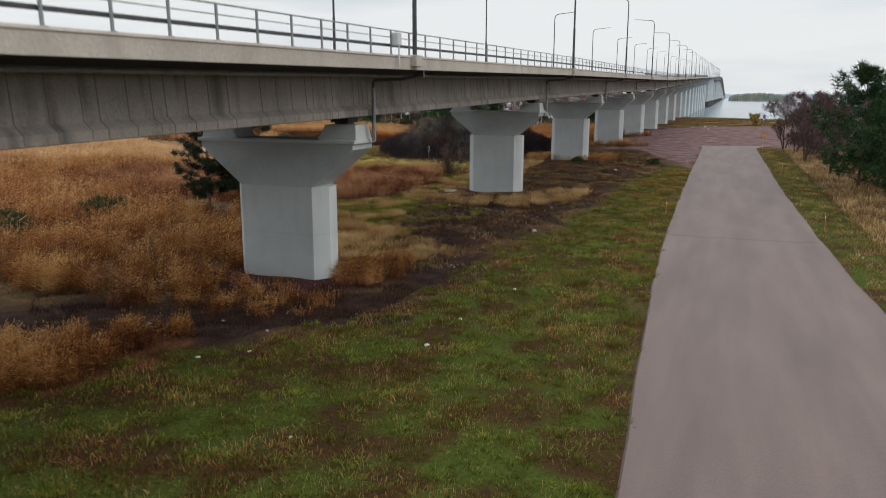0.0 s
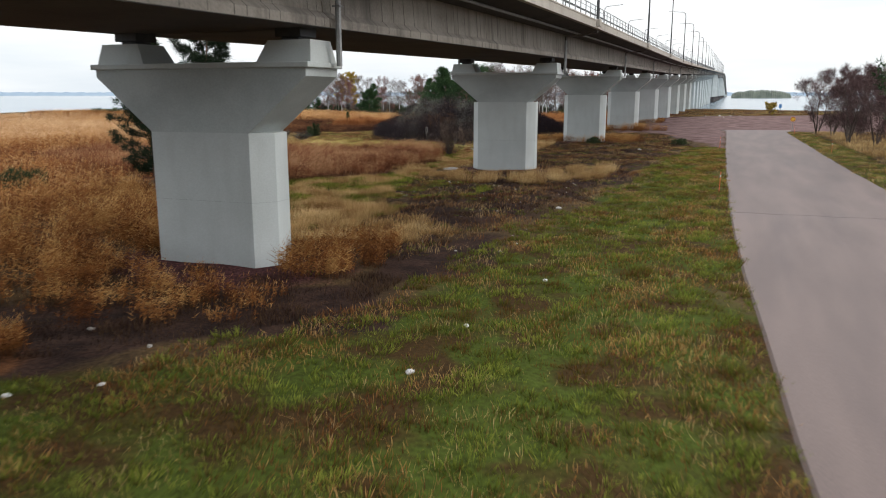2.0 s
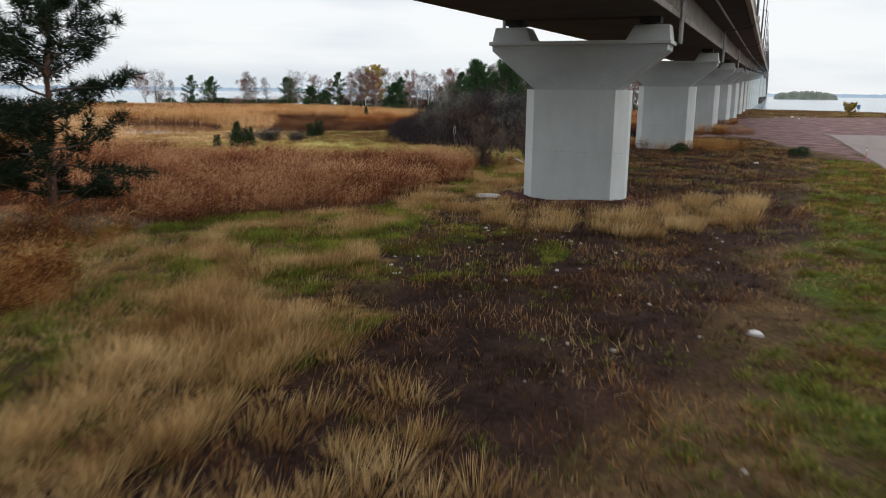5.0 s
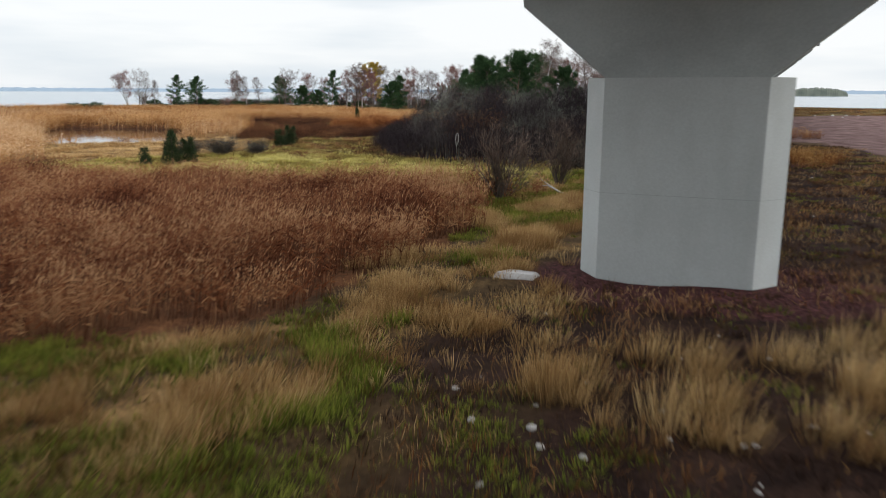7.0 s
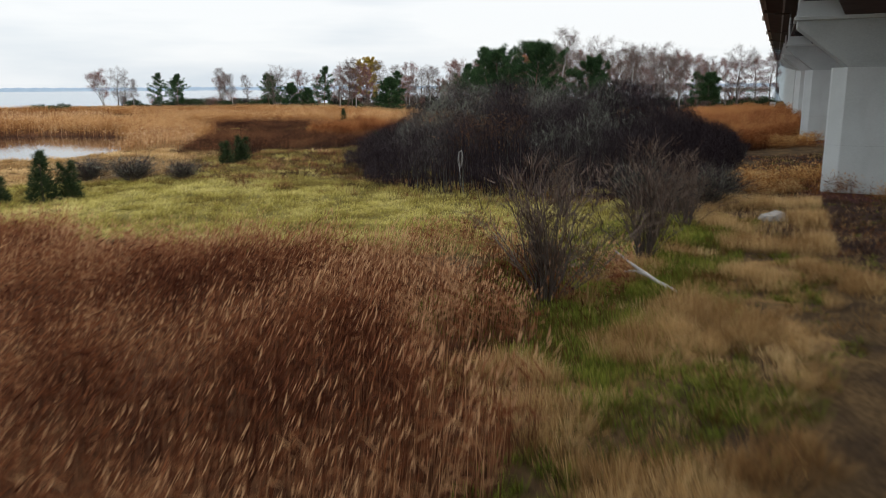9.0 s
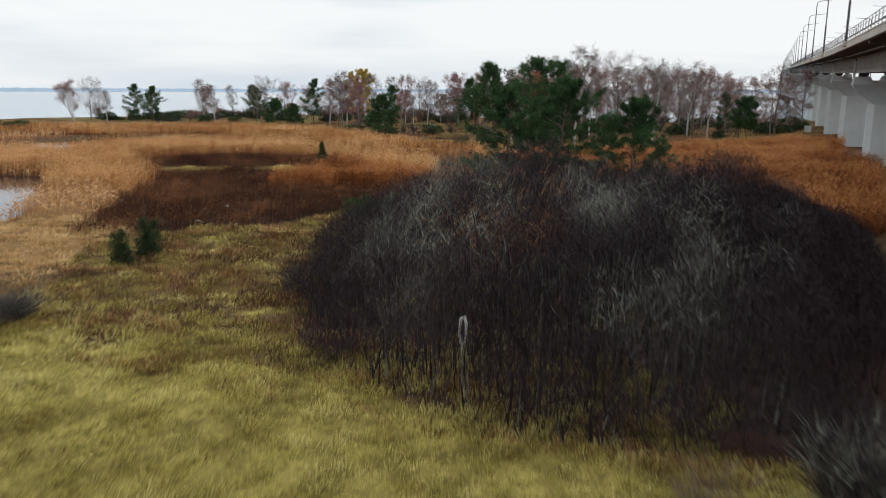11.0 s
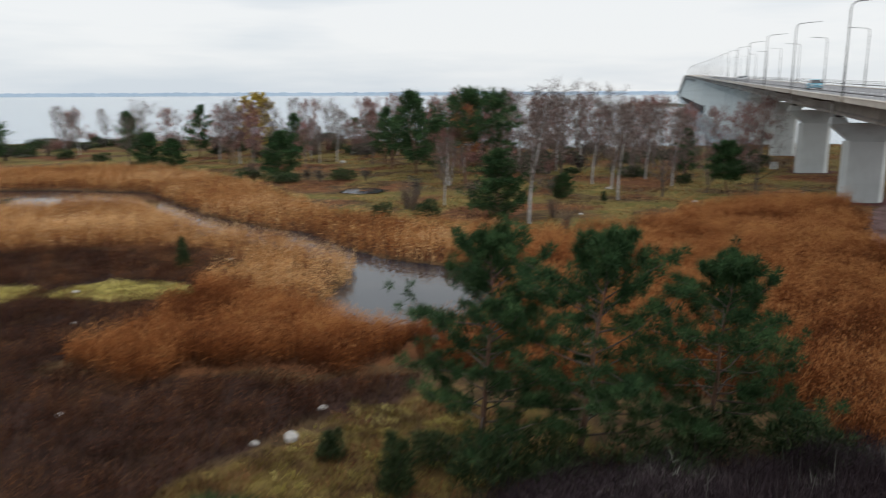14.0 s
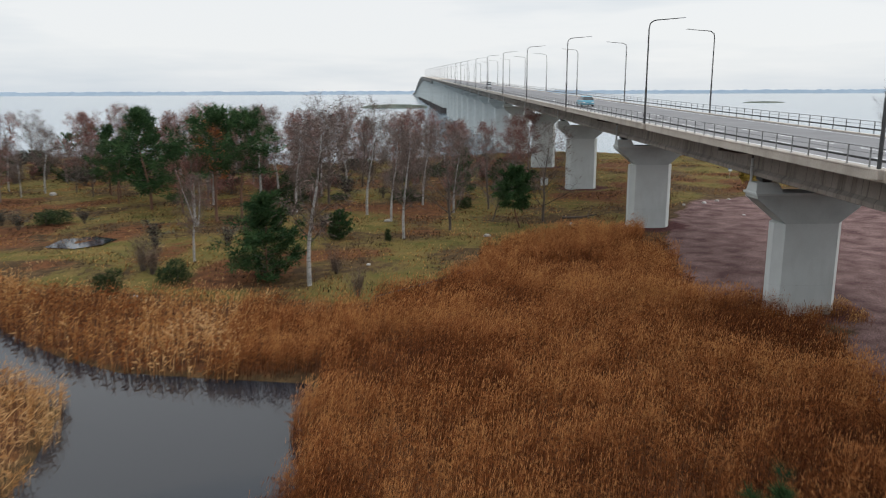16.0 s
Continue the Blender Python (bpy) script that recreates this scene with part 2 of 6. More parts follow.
# ---- mesh helpers ----
def obj(name, bm, mat, parent=None, label="", smooth=False):
    me = bpy.data.meshes.new(name)
    bmesh.ops.recalc_face_normals(bm, faces=bm.faces)
    bm.to_mesh(me)
    bm.free()
    me.materials.append(mat)
    if smooth:
        me.shade_smooth()
    ob = new(name, me)
    ob.parent = parent
    if label:
        tagged(ob, label)
    return ob


def part(name, bm, mat, parent, label="", smooth=False):
    return obj(name, bm, mat, parent, label, smooth)


def thing(name, at, label, category, group="", kind=""):
    ob = new(name)
    ob.empty_display_size = 0.3
    ob.matrix_basis = at if isinstance(at, Matrix) else Matrix.Translation(at)
    return tagged(ob, label, category, group, kind)


def share(src, parent, m):
    """Another piece on the same mesh."""
    ob = new(src.name.split(".")[0], src.data)
    ob.parent, ob.matrix_basis = parent, m
    return ob


def box(bm, x0, x1, y0, y1, z0, z1, bevel=0.0):
    r = bmesh.ops.create_cube(bm, size=1.0, matrix=Matrix.LocRotScale(((x0 + x1) / 2, (y0 + y1) / 2, (z0 + z1) / 2), None,
                                                                   (x1 - x0, y1 - y0, z1 - z0)))
    if bevel:
        edges = {e for v in r["verts"] for e in v.link_edges}
        bmesh.ops.bevel(bm, geom=list(edges), offset=bevel, segments=1, affect="EDGES")
    return bm


def tube(bm, path, radii, sides=6, caps=True):
    """A tube along a path of points; radii: one number or one for each point."""
    path = [Vector(p) for p in path]
    radii = [radii] * len(path) if isinstance(radii, (int, float)) else radii
    rings = []
    for i, p in enumerate(path):
        d = (path[min(i + 1, len(path) - 1)] - path[max(i - 1, 0)]).normalized()
        a = d.orthogonal().normalized() if not rings else (side - d * side.dot(d)).normalized()
        side, b = a, d.cross(a)
        rings.append([bm.verts.new(p + radii[i] * (a * math.cos(k * math.tau / sides) + b * math.sin(k * math.tau / sides)))
                      for k in range(sides)])
    for lo, hi in zip(rings, rings[1:]):
        for k in range(sides):
            bm.faces.new((lo[k], lo[(k + 1) % sides], hi[(k + 1) % sides], hi[k]))
    if caps:
        bm.faces.new(rings[0][::-1])
        bm.faces.new(rings[-1])
    return bm


def prism(bm, profile, y0, y1):
    """A profile of (x, z) corners drawn out along y."""
    a = [bm.verts.new((x, y0, z)) for x, z in profile]
    b = [bm.verts.new((x, y1, z)) for x, z in profile]
    n = len(profile)
    for i in range(n):
        bm.faces.new((a[i], a[(i + 1) % n], b[(i + 1) % n], b[i]))
    bm.faces.new(a)
    bm.faces.new(b[::-1])
    return bm


def loft(bm, rings):
    """Rings of equal count joined upwards, closed below and above."""
    vs = [[bm.verts.new(p) for p in r] for r in rings]
    n = len(vs[0])
    for lo, hi in zip(vs, vs[1:]):
        for k in range(n):
            bm.faces.new((lo[k], lo[(k + 1) % n], hi[(k + 1) % n], hi[k]))
    bm.faces.new(vs[0][::-1])
    bm.faces.new(vs[-1])
    return bm


def raw(name, verts, tris, mat, tone=None, rise=None, mats=None, index=None, smooth=False):
    """A mesh object straight from arrays of places and triangles."""
    me = bpy.data.meshes.new(name)
    nv, nt = len(verts), len(tris)
    me.vertices.add(nv)
    me.vertices.foreach_set("co", np.ascontiguousarray(verts, dtype=np.float32).ravel())
    me.loops.add(nt * 3)
    me.loops.foreach_set("vertex_index", np.ascontiguousarray(tris, dtype=np.int32).ravel())
    me.polygons.add(nt)
    me.polygons.foreach_set("loop_start", np.arange(nt, dtype=np.int32) * 3)
    me.polygons.foreach_set("use_smooth", np.full(nt, smooth))
    for key, val in (("tone", tone), ("rise", rise)):
        if val is not None:
            me.attributes.new(key, "FLOAT", "POINT").data.foreach_set("value", np.ascontiguousarray(val, dtype=np.float32))
    me.update(calc_edges=True)
    me.validate()
    me.materials.append(mat)
    return new(name, me)


# ---- plan ----
def inside(poly, x, y):
    p = np.array(poly, float)
    res = np.zeros(x.shape, bool)
    for (x0, y0), (x1, y1) in zip(p, np.roll(p, -1, 0)):
        if y0 != y1:
            res ^= ((y0 > y) != (y1 > y)) & (x < (x1 - x0) * (y - y0) / (y1 - y0) + x0)
    return res


def depth_in(poly, x, y):
    """Metres inside a polygon; negative outside."""
    p = np.array(poly, float)
    d = np.full(x.shape, 1e9)
    for (x0, y0), (x1, y1) in zip(p, np.roll(p, -1, 0)):
        dx, dy = x1 - x0, y1 - y0
        t = np.clip(((x - x0) * dx + (y - y0) * dy) / (dx * dx + dy * dy), 0, 1)
        d = np.minimum(d, np.hypot(x - x0 - t * dx, y - y0 - t * dy))
    return np.where(inside(poly, x, y), d, -d)


def waves(x, y, size, seed):
    """Smooth unevenness between about -1 and 1, features about size metres wide."""
    r = np.random.default_rng(seed)
    out = np.zeros(x.shape)
    for k in range(9):
        a, f, ph = r.uniform(0, math.tau), r.uniform(0.6, 1.9) / size * 3.0, r.uniform(0, math.tau)
        out += np.sin((x * math.cos(a) + y * math.sin(a)) * f + ph + 1.3 * np.sin((x * math.sin(a) - y * math.cos(a)) * f * 0.7 + ph * 2))
    return out / 4.2


def soft(d, width):
    return np.clip(d / width + 0.5, 0, 1)


LAND = [(-2500, -2500), (-330, -330), (-270, -60), (-232, 60), (-228, 180), (-224, 222), (-198, 258), (-165, 280), (-135, 297), (-95, 286),
        (-55, 268), (-31, 280), (-10, 296), (24, 298), (45, 282), (75, 270), (110, 290), (170, 372), (215, 350), (260, 250), (420, 80),
        (2500, -400), (2500, -2500)]
POND_MAIN = [(-57.6, 142.2), (-50.2, 135.6), (-45.4, 132.6), (-39.5, 131.3), (-33.4, 130.2), (-33.2, 124), (-32.6, 117.5), (-33.4, 113),
             (-39.7, 111.8), (-44.4, 114.2), (-45.0, 121), (-46.3, 127), (-49.4, 129.6), (-57, 134), (-67.5, 138), (-82.5, 148),
             (-86, 152), (-96, 145), (-100.5, 133), (-98, 121), (-110, 118), (-126, 130), (-128, 152), (-118, 161), (-109, 164),
             (-94.4, 165), (-84, 157), (-74, 149), (-63, 143.5)]
POND_WEST = [(-95, 98), (-88, 102), (-79, 103), (-67, 94), (-58, 83), (-55, 74), (-63, 70), (-80, 79)]
THICKET = [(-33, 82), (-28, 72), (-24, 67.5), (-19.9, 65.5), (-15.7, 64.5), (-12, 65.5), (-9, 66), (-6.8, 78), (-6.4, 93), (-6.6, 101), (-13, 105),
           (-20, 100.5), (-26, 98), (-29, 93), (-31, 88)]
WEED_FIELD = [(-11, 24.5), (-8, 27.5), (-7.6, 31), (-7.6, 40), (-9.2, 46), (-11.2, 50), (-14, 52.6), (-20, 51.5), (-29, 50), (-37, 47.5),
              (-46, 42), (-44, 30), (-30, 24), (-20, 22)]
MEADOW_AREA = [(-9, 54), (-14, 53.5), (-20, 52), (-29, 50.5), (-37, 49), (-47, 52), (-43, 60), (-38, 67), (-42, 74), (-47, 80), (-43.4, 83),
               (-39.2, 87), (-38.4, 92), (-37.4, 97.5), (-35.3, 102), (-32, 104), (-24, 100), (-12, 66), (-5, 62)]
MARSH = [(-49, 80), (-43.6, 82.5), (-39.4, 86.5), (-38.6, 91), (-38.6, 94), (-37.2, 98.8), (-35, 103), (-33.5, 107), (-38.6, 104.4), (-42, 104.5), (-45.7, 101.3),
         (-52.2, 102), (-52, 110.6), (-54.2, 125), (-64, 130), (-78, 124), (-82, 116), (-70, 107), (-61, 99), (-57, 92)]
ISLES = [[(-73, 110), (-70, 115), (-65, 115.5), (-64, 111), (-68, 108.5)], [(-64, 113), (-62, 118), (-55, 119), (-53.5, 116), (-57, 113)]]
RUST_BED = [(-33, 131), (-32.6, 117), (-36, 114), (-34, 108.5), (-28, 106.5), (-17, 108), (-12, 98.5), (-6.5, 97), (-3.4, 108), (-3.2, 118),
            (-3.8, 125), (-2.6, 131), (-1.5, 136), (-3.4, 139), (-7, 145), (-5.2, 152), (-4.0, 157), (-4.6, 164), (-3.6, 171), (-10.5, 171.5),
            (-17.4, 167), (-22.7, 153), (-29, 146), (-31.3, 142), (-41.7, 144.8), (-53, 147), (-61.4, 151), (-82.6, 172), (-114.8, 190.5),
            (-134, 178), (-156, 169), (-175, 168), (-178, 150), (-128, 153), (-118, 161.5), (-109, 164.5), (-94.4, 165.5), (-84, 157.5),
            (-74, 149.5), (-63, 144), (-50.2, 136), (-45.4, 133), (-39.5, 131.8)]
WEST_REEDS = [(-13, 3), (-19, 17), (-30, 23), (-45, 29), (-48, 42), (-39, 47.6), (-48, 51), (-44, 60), (-44, 66), (-43, 75), (-49, 84), (-52, 84),
              (-57, 91.5), (-61, 98.5), (-70, 106.5), (-82, 115.5), (-80, 122), (-78, 125), (-64, 131), (-53.6, 126), (-51, 110.6), (-51.2, 102.6), (-45.7, 102),
              (-42, 105.2), (-38.6, 105), (-34.4, 108.6), (-36, 114.5), (-40.7, 114.7), (-46, 116.8), (-45.8, 122), (-47.2, 127),
              (-50, 129.8), (-57.5, 136), (-69, 140.5), (-86, 151), (-89, 155.6), (-99, 149.5), (-103.4, 138), (-100.5, 126), (-112, 123),
              (-127, 132), (-130, 152), (-178, 149), (-190, 90), (-185, 20), (-120, -50), (-60, -40), (-30, -18)]
GRAVEL = [(0.5, 95), (6, 95), (8.4, 88), (11, 78), (13.5, 69), (15.6, 64), (15.6, 103), (24, 108), (40, 112), (62, 120), (70, 190), (50, 215),
          (24, 200), (14, 196), (7, 186), (3, 176), (0.5, 170), (-3.4, 157), (-6.4, 145.5), (-2.6, 140), (2.4, 136), (-2, 131), (-3, 124), (-2, 112)]
LUSH = [(17.4, -160), (17.4, -15), (16.4, 5), (15.9, 21), (15.6, 64), (12.4, 66), (10.6, 44), (9.4, 22), (8.6, 8), (7.2, -3), (4.6, -8.5),
        (0, -14), (-2, -30), (-10, -160)]
VERGE = [(24.9, -160), (25.4, 3), (24.5, 22), (24, 58), (23.7, 104), (27, 104), (27.6, 58), (28, 22), (29, 3), (30, -160)]
SCRUB = [(-1.8, 2.5), (4, -1), (6.5, 5), (8.5, 20), (10.4, 44), (12.3, 66), (8, 88), (2, 93), (-6.2, 90), (-6.4, 72), (-5.8, 60), (-2.5, 53), (-0.5, 44), (-3.8, 31), (-3.6, 24), (-1, 18)]
STRAW = [(-10, 22), (-5, 12), (-2, 4.5), (0.5, 6), (1, 14), (-2.2, 19), (-4.4, 26), (-4.8, 33), (-4.2, 38), (-3.5, 48), (-3.2, 56), (-8, 56), (-9, 46), (-7.6, 38), (-7.4, 30)]
WEEDY = [(-22, 2), (-22, -8), (-12, -9.5), (-8, -6.5), (-4, -7), (-1.5, -3), (-2.6, -0.5), (-2.6, 3), (-6, 10), (-12, 20), (-19, 16)]
RUSTY_TUFT = [(-4, -11.5), (-1, -9.6), (1.6, -8.4), (2.2, -9.6), (2.6, -11.6), (1.2, -14.6), (-1, -19), (-8, -18)]
WOODS = [(-230, 222), (-225, 180), (-175, 170), (-156, 170), (-134, 179), (-115, 191.5), (-82.6, 173), (-61.4, 152), (-53, 148), (-41.7, 146),
         (-31.3, 143), (-29, 147), (-22.7, 154), (-17.4, 168), (-10.5, 172.5), (-3, 172), (4, 184), (14, 197), (24, 202), (70, 235), (110, 320),
         (0, 310), (-140, 310)]
SOIL = [(-12, -8.5), (-3, -11.5), (3, -8.8), (6.8, -4), (8, 3), (8.5, 9), (5.5, 9), (4.5, -1), (-3, -6)]
POND_VIEW = [(-66, 71), (-56, 62), (-46, 55), (-38, 66), (-48, 85), (-56, 84)]
FIELD_EDGE = [(-14, 19), (-9, 9), (-4, 2.6), (-0.6, 3.6), (-2, 10), (-5.5, 14.5), (-9.5, 21)]
WATER_Z = -0.9


def height(x, y):
    """The ground's height at places in the plan."""
    h = 0.10 * waves(x, y, 9, 3) + 0.05 * waves(x, y, 2.6, 4)
    h = h * soft(-depth_in([(14.5, -400), (26.5, -400), (26.5, 112), (14.5, 112)], x, y), 3.0)
    h = h - 0.45 * soft(-7 - x, 22) + 0.15 * soft(depth_in(WOODS, x, y) - 6, 14)
    h = h - 0.10 * soft(y - 110, 80)
    for k in range(9):
        r = np.hypot(x * 0.75, y - 35 * k - 1.1)
        h = h + (0.02 if k == 1 else 0.22) * np.clip(1 - r / 4.6, 0, 1)
    for pond in (POND_MAIN, POND_WEST):
        d = depth_in(pond, x, y)
        h = np.where(d > -2.2, np.minimum(h, WATER_Z + 0.12 - (d + 0.3) * 0.33), h)
    d = depth_in(LAND, x, y) + 3.0 * waves(x, y, 16, 8)
    return np.where(d < 14, np.minimum(h, WATER_Z - 0.5 + np.clip(d, -12, 14) * 0.085), h)


def axis(spans):
    """Grid lines: stretches of (from, to, step)."""
    return np.concatenate([np.arange(a, b, s) for a, b, s in spans] + [[spans[-1][1]]])


GX = axis([(-2500, -400, 350), (-400, -230, 17), (-230, -110, 3.0), (-110, -50, 1.5), (-50, 30, 0.75), (30, 70, 2.5), (70, 270, 10), (270, 2500, 300)])
GY = axis([(-2500, -160, 300), (-160, -40, 8), (-40, 110, 0.75), (110, 180, 1.2), (180, 300, 2.5), (300, 400, 8)])
gx, gy = np.meshgrid(GX, GY)
gz = height(gx, gy)
idx = np.arange(gx.size).reshape(gx.shape)
quads = np.stack([idx[:-1, :-1], idx[:-1, 1:], idx[1:, 1:], idx[1:, :-1]], -1).reshape(-1, 4)
tris = np.concatenate([quads[:, [0, 1, 2]], quads[:, [0, 2, 3]]])


def ground_material():
    """Soil and low growth, mixed by the cover that lies in each place."""
    m = bpy.data.materials.new("ground_cover")
    m.use_nodes = True
    n, l = m.node_tree.nodes, m.node_tree.links
    b = n["Principled BSDF"]
    co = n.new("ShaderNodeTexCoord")

    def tex(scale, detail=4.0):
        t = n.new("ShaderNodeTexNoise")
        t.inputs["Scale"].default_value, t.inputs["Detail"].default_value = scale, detail
        l.new(co.outputs["Object"], t.inputs["Vector"])
        return t.outputs["Fac"]

    mid, fine, patch = tex(1.1, 6), tex(9.0, 6), tex(0.45, 5)

    def pair(a, c, f, lo=0.35, hi=0.65):
        r = n.new("ShaderNodeValToRGB")
        r.color_ramp.elements[0].position, r.color_ramp.elements[0].color = lo, (*a, 1)
        r.color_ramp.elements[1].position, r.color_ramp.elements[1].color = hi, (*c, 1)
        l.new(f, r.inputs["Fac"])
        return r.outputs["Color"]

    def lay(below, above, key):
        a = n.new("ShaderNodeAttribute")
        a.attribute_name = key
        s = n.new("ShaderNodeMath")
        s.operation = "MULTIPLY_ADD"
        s.inputs[1].default_value, s.inputs[2].default_value = 0.9, -0.45
        l.new(mid, s.inputs[0])
        t = n.new("ShaderNodeMath")
        l.new(a.outputs["Fac"], t.inputs[0])
        l.new(s.outputs[0], t.inputs[1])
        mr = n.new("ShaderNodeMapRange")
        mr.inputs["From Min"].default_value, mr.inputs["From Max"].default_value = 0.35, 0.65
        l.new(t.outputs[0], mr.inputs["Value"])
        mx = n.new("ShaderNodeMix")
        mx.data_type = "RGBA"
        l.new(mr.outputs["Result"], mx.inputs["Factor"])
        l.new(below, mx.inputs[6])
        l.new(above, mx.inputs[7])
        return mx.outputs[2]

    base = pair((0.045, 0.028, 0.015), (0.10, 0.062, 0.028), mid)
    last = lay(base, pair((0.082, 0.074, 0.020), (0.145, 0.100, 0.034), patch), "olive")
    last = lay(last, pair((0.045, 0.025, 0.009), (0.048, 0.062, 0.010), patch, 0.43, 0.55), "lush")
    last = lay(last, pair((0.095, 0.075, 0.019), (0.23, 0.185, 0.05), mid), "meadow")
    last = lay(last, pair((0.06, 0.032, 0.014), (0.115, 0.082, 0.024), mid), "rough")
    last = lay(last, pair((0.020, 0.011, 0.009), (0.046, 0.025, 0.018), mid), "dark")
    last = lay(last, pair((0.12, 0.068, 0.028), (0.25, 0.15, 0.062), mid), "straw")
    last = lay(last, pair((0.06, 0.025, 0.012), (0.13, 0.056, 0.024), mid), "rust")
    last = lay(last, pair((0.085, 0.048, 0.046), (0.185, 0.12, 0.11), patch), "gravel")
    last = lay(last, pair((0.038, 0.015, 0.015), (0.085, 0.034, 0.033), fine), "ballast")
    shade = n.new("ShaderNodeMix")
    shade.data_type, shade.blend_type = "RGBA", "MULTIPLY"
    shade.inputs["Factor"].default_value = 0.75
    l.new(last, shade.inputs[6])
    l.new(pair((0.35, 0.35, 0.35), (1.45, 1.45, 1.45), fine, 0.3, 0.7), shade.inputs[7])
    l.new(shade.outputs[2], b.inputs["Base Color"])
    b.inputs["Roughness"].default_value = 0.95
    b.inputs["Specular IOR Level"].default_value = 0.06
    bp = n.new("ShaderNodeBump")
    bp.inputs["Strength"].default_value, bp.inputs["Distance"].default_value = 0.6, 0.08
    l.new(fine, bp.inputs["Height"])
    l.new(bp.outputs["Normal"], b.inputs["Normal"])
    return m


ground = raw("ground", np.stack([gx.ravel(), gy.ravel(), gz.ravel()], -1), tris, ground_material(), smooth=True)
tagged(ground, "flat shore meadow of grass, soil and red gravel", "ground", kind="structure")


def pads(x, y):
    out = np.zeros(x.shape)
    for k in range(9):
        out = np.maximum(out, soft(1 - np.hypot((x - 0.4) / 4.4, (y - 35 * k - 0.2) / 2.9), 0.6))
    return out


def cover(key, x, y):
    """How fully a kind of growth or soil covers each place, from 0 to 1."""
    w = 0.9 * waves(x, y, 5, 21)
    if key == "lush":
        return np.maximum(soft(depth_in(LUSH, x, y) + w * 1.6, 3), soft(depth_in(VERGE, x, y) + w * 0.4, 1.2))
    if key == "meadow":
        d = soft(depth_in(MEADOW_AREA, x, y) + w, 3) * (1 - soft(y - 66, 8) * np.clip(0.98 + 0.5 * waves(x, y, 4, 29), 0, 1))
        for isle in ISLES:
            d = np.maximum(d, soft(depth_in(isle, x, y) + w * 0.6, 1.5))
        return d
    if key == "rough":
        return soft(depth_in(MEADOW_AREA, x, y) + w + 2, 3) * soft(y - 70, 8) * (0.8 + 0.5 * waves(x, y, 4, 29))
    if key == "dark":
        d = np.maximum(soft(depth_in(MARSH, x, y) + w, 2.5), soft(depth_in(THICKET, x, y), 2))
        d = np.maximum(d, soft(depth_in(SOIL, x, y) + w * 1.4, 1.5))
        return np.maximum(d, soft(depth_in(SCRUB, x, y) + w * 2.2 - 0.6, 2.5)) * (1 - cover("isle", x, y))
    if key == "isle":
        return np.maximum(*[soft(depth_in(i, x, y) + w * 0.6, 1.5) for i in ISLES])
    if key == "straw":
        return np.maximum(soft(depth_in(STRAW, x, y) + w * 1.3, 2) * (0.45 + 0.45 * waves(x, y, 2.5, 27)), soft(depth_in(WEST_REEDS, x, y), 2) * soft(93 - y, 6) * soft(y - 46, 10))
    if key == "rust":
        return np.maximum(np.maximum(np.maximum(soft(depth_in(RUST_BED, x, y), 2), soft(depth_in(WEST_REEDS, x, y), 2) * np.maximum(soft(y - 93, 6), soft(46 - y, 10))), soft(depth_in(WOODS, x, y) - 2, 5) * (0.28 + 0.7 * waves(x, y, 11, 28))), np.maximum(soft(depth_in(WEED_FIELD, x, y), 2), soft(depth_in(RUSTY_TUFT, x, y), 1)))
    if key == "gravel":
        return soft(depth_in(GRAVEL, x, y) + w * 0.8, 2.0)
    if key == "ballast":
        return pads(x, y)
    if key == "olive":
        return soft(depth_in(WOODS, x, y) + w, 5) * (0.62 + 0.6 * waves(x, y, 9, 24))


for key in ("lush", "meadow", "rough", "dark", "straw", "rust", "gravel", "ballast", "olive"):
    ground.data.attributes.new(key, "FLOAT", "POINT").data.foreach_set("value", cover(key, gx.ravel(), gy.ravel()).astype(np.float32))

bm = bmesh.new()
bmesh.ops.create_grid(bm, x_segments=8, y_segments=8, size=9000, matrix=Matrix.Translation((0, 2000, WATER_Z)))
tagged(obj("sea", bm, SEA), "pale grey calm sea under an overcast sky", "sea", kind="structure")


def flat_water(name, poly, z, label):
    bm = bmesh.new()
    bmesh.ops.triangulate(bm, faces=[bm.faces.new([bm.verts.new((x, y, z)) for x, y in poly])])
    return tagged(obj(name, bm, POND), label, "pond", kind="structure")


def grown(poly, by):
    c = np.mean(np.array(poly), 0)
    return [(x + by * (x - c[0]) / max(1, math.hypot(x - c[0], y - c[1])), y + by * (y - c[1]) / max(1, math.hypot(x - c[0], y - c[1]))) for x, y in poly]


POND_BASIN = [(-30, 134), (-30.5, 110), (-47, 109.5), (-49, 124), (-70, 134), (-84, 143), (-93, 143), (-95, 116), (-132, 115), (-132, 168), (-84, 168), (-60, 147)]
flat_water("pond_water", POND_BASIN, WATER_Z + 0.006, "dark still pond and creek among the reeds")
flat_water("pond_water", grown(POND_WEST, 1.5), WATER_Z + 0.006, "small bright pond amid pale reeds")
flat_water("puddle_water", [(-66, 168), (-62.5, 167), (-60.5, 169), (-60, 172), (-63, 174), (-66, 172.5)], -0.30, "shallow puddle in the grazed grass")


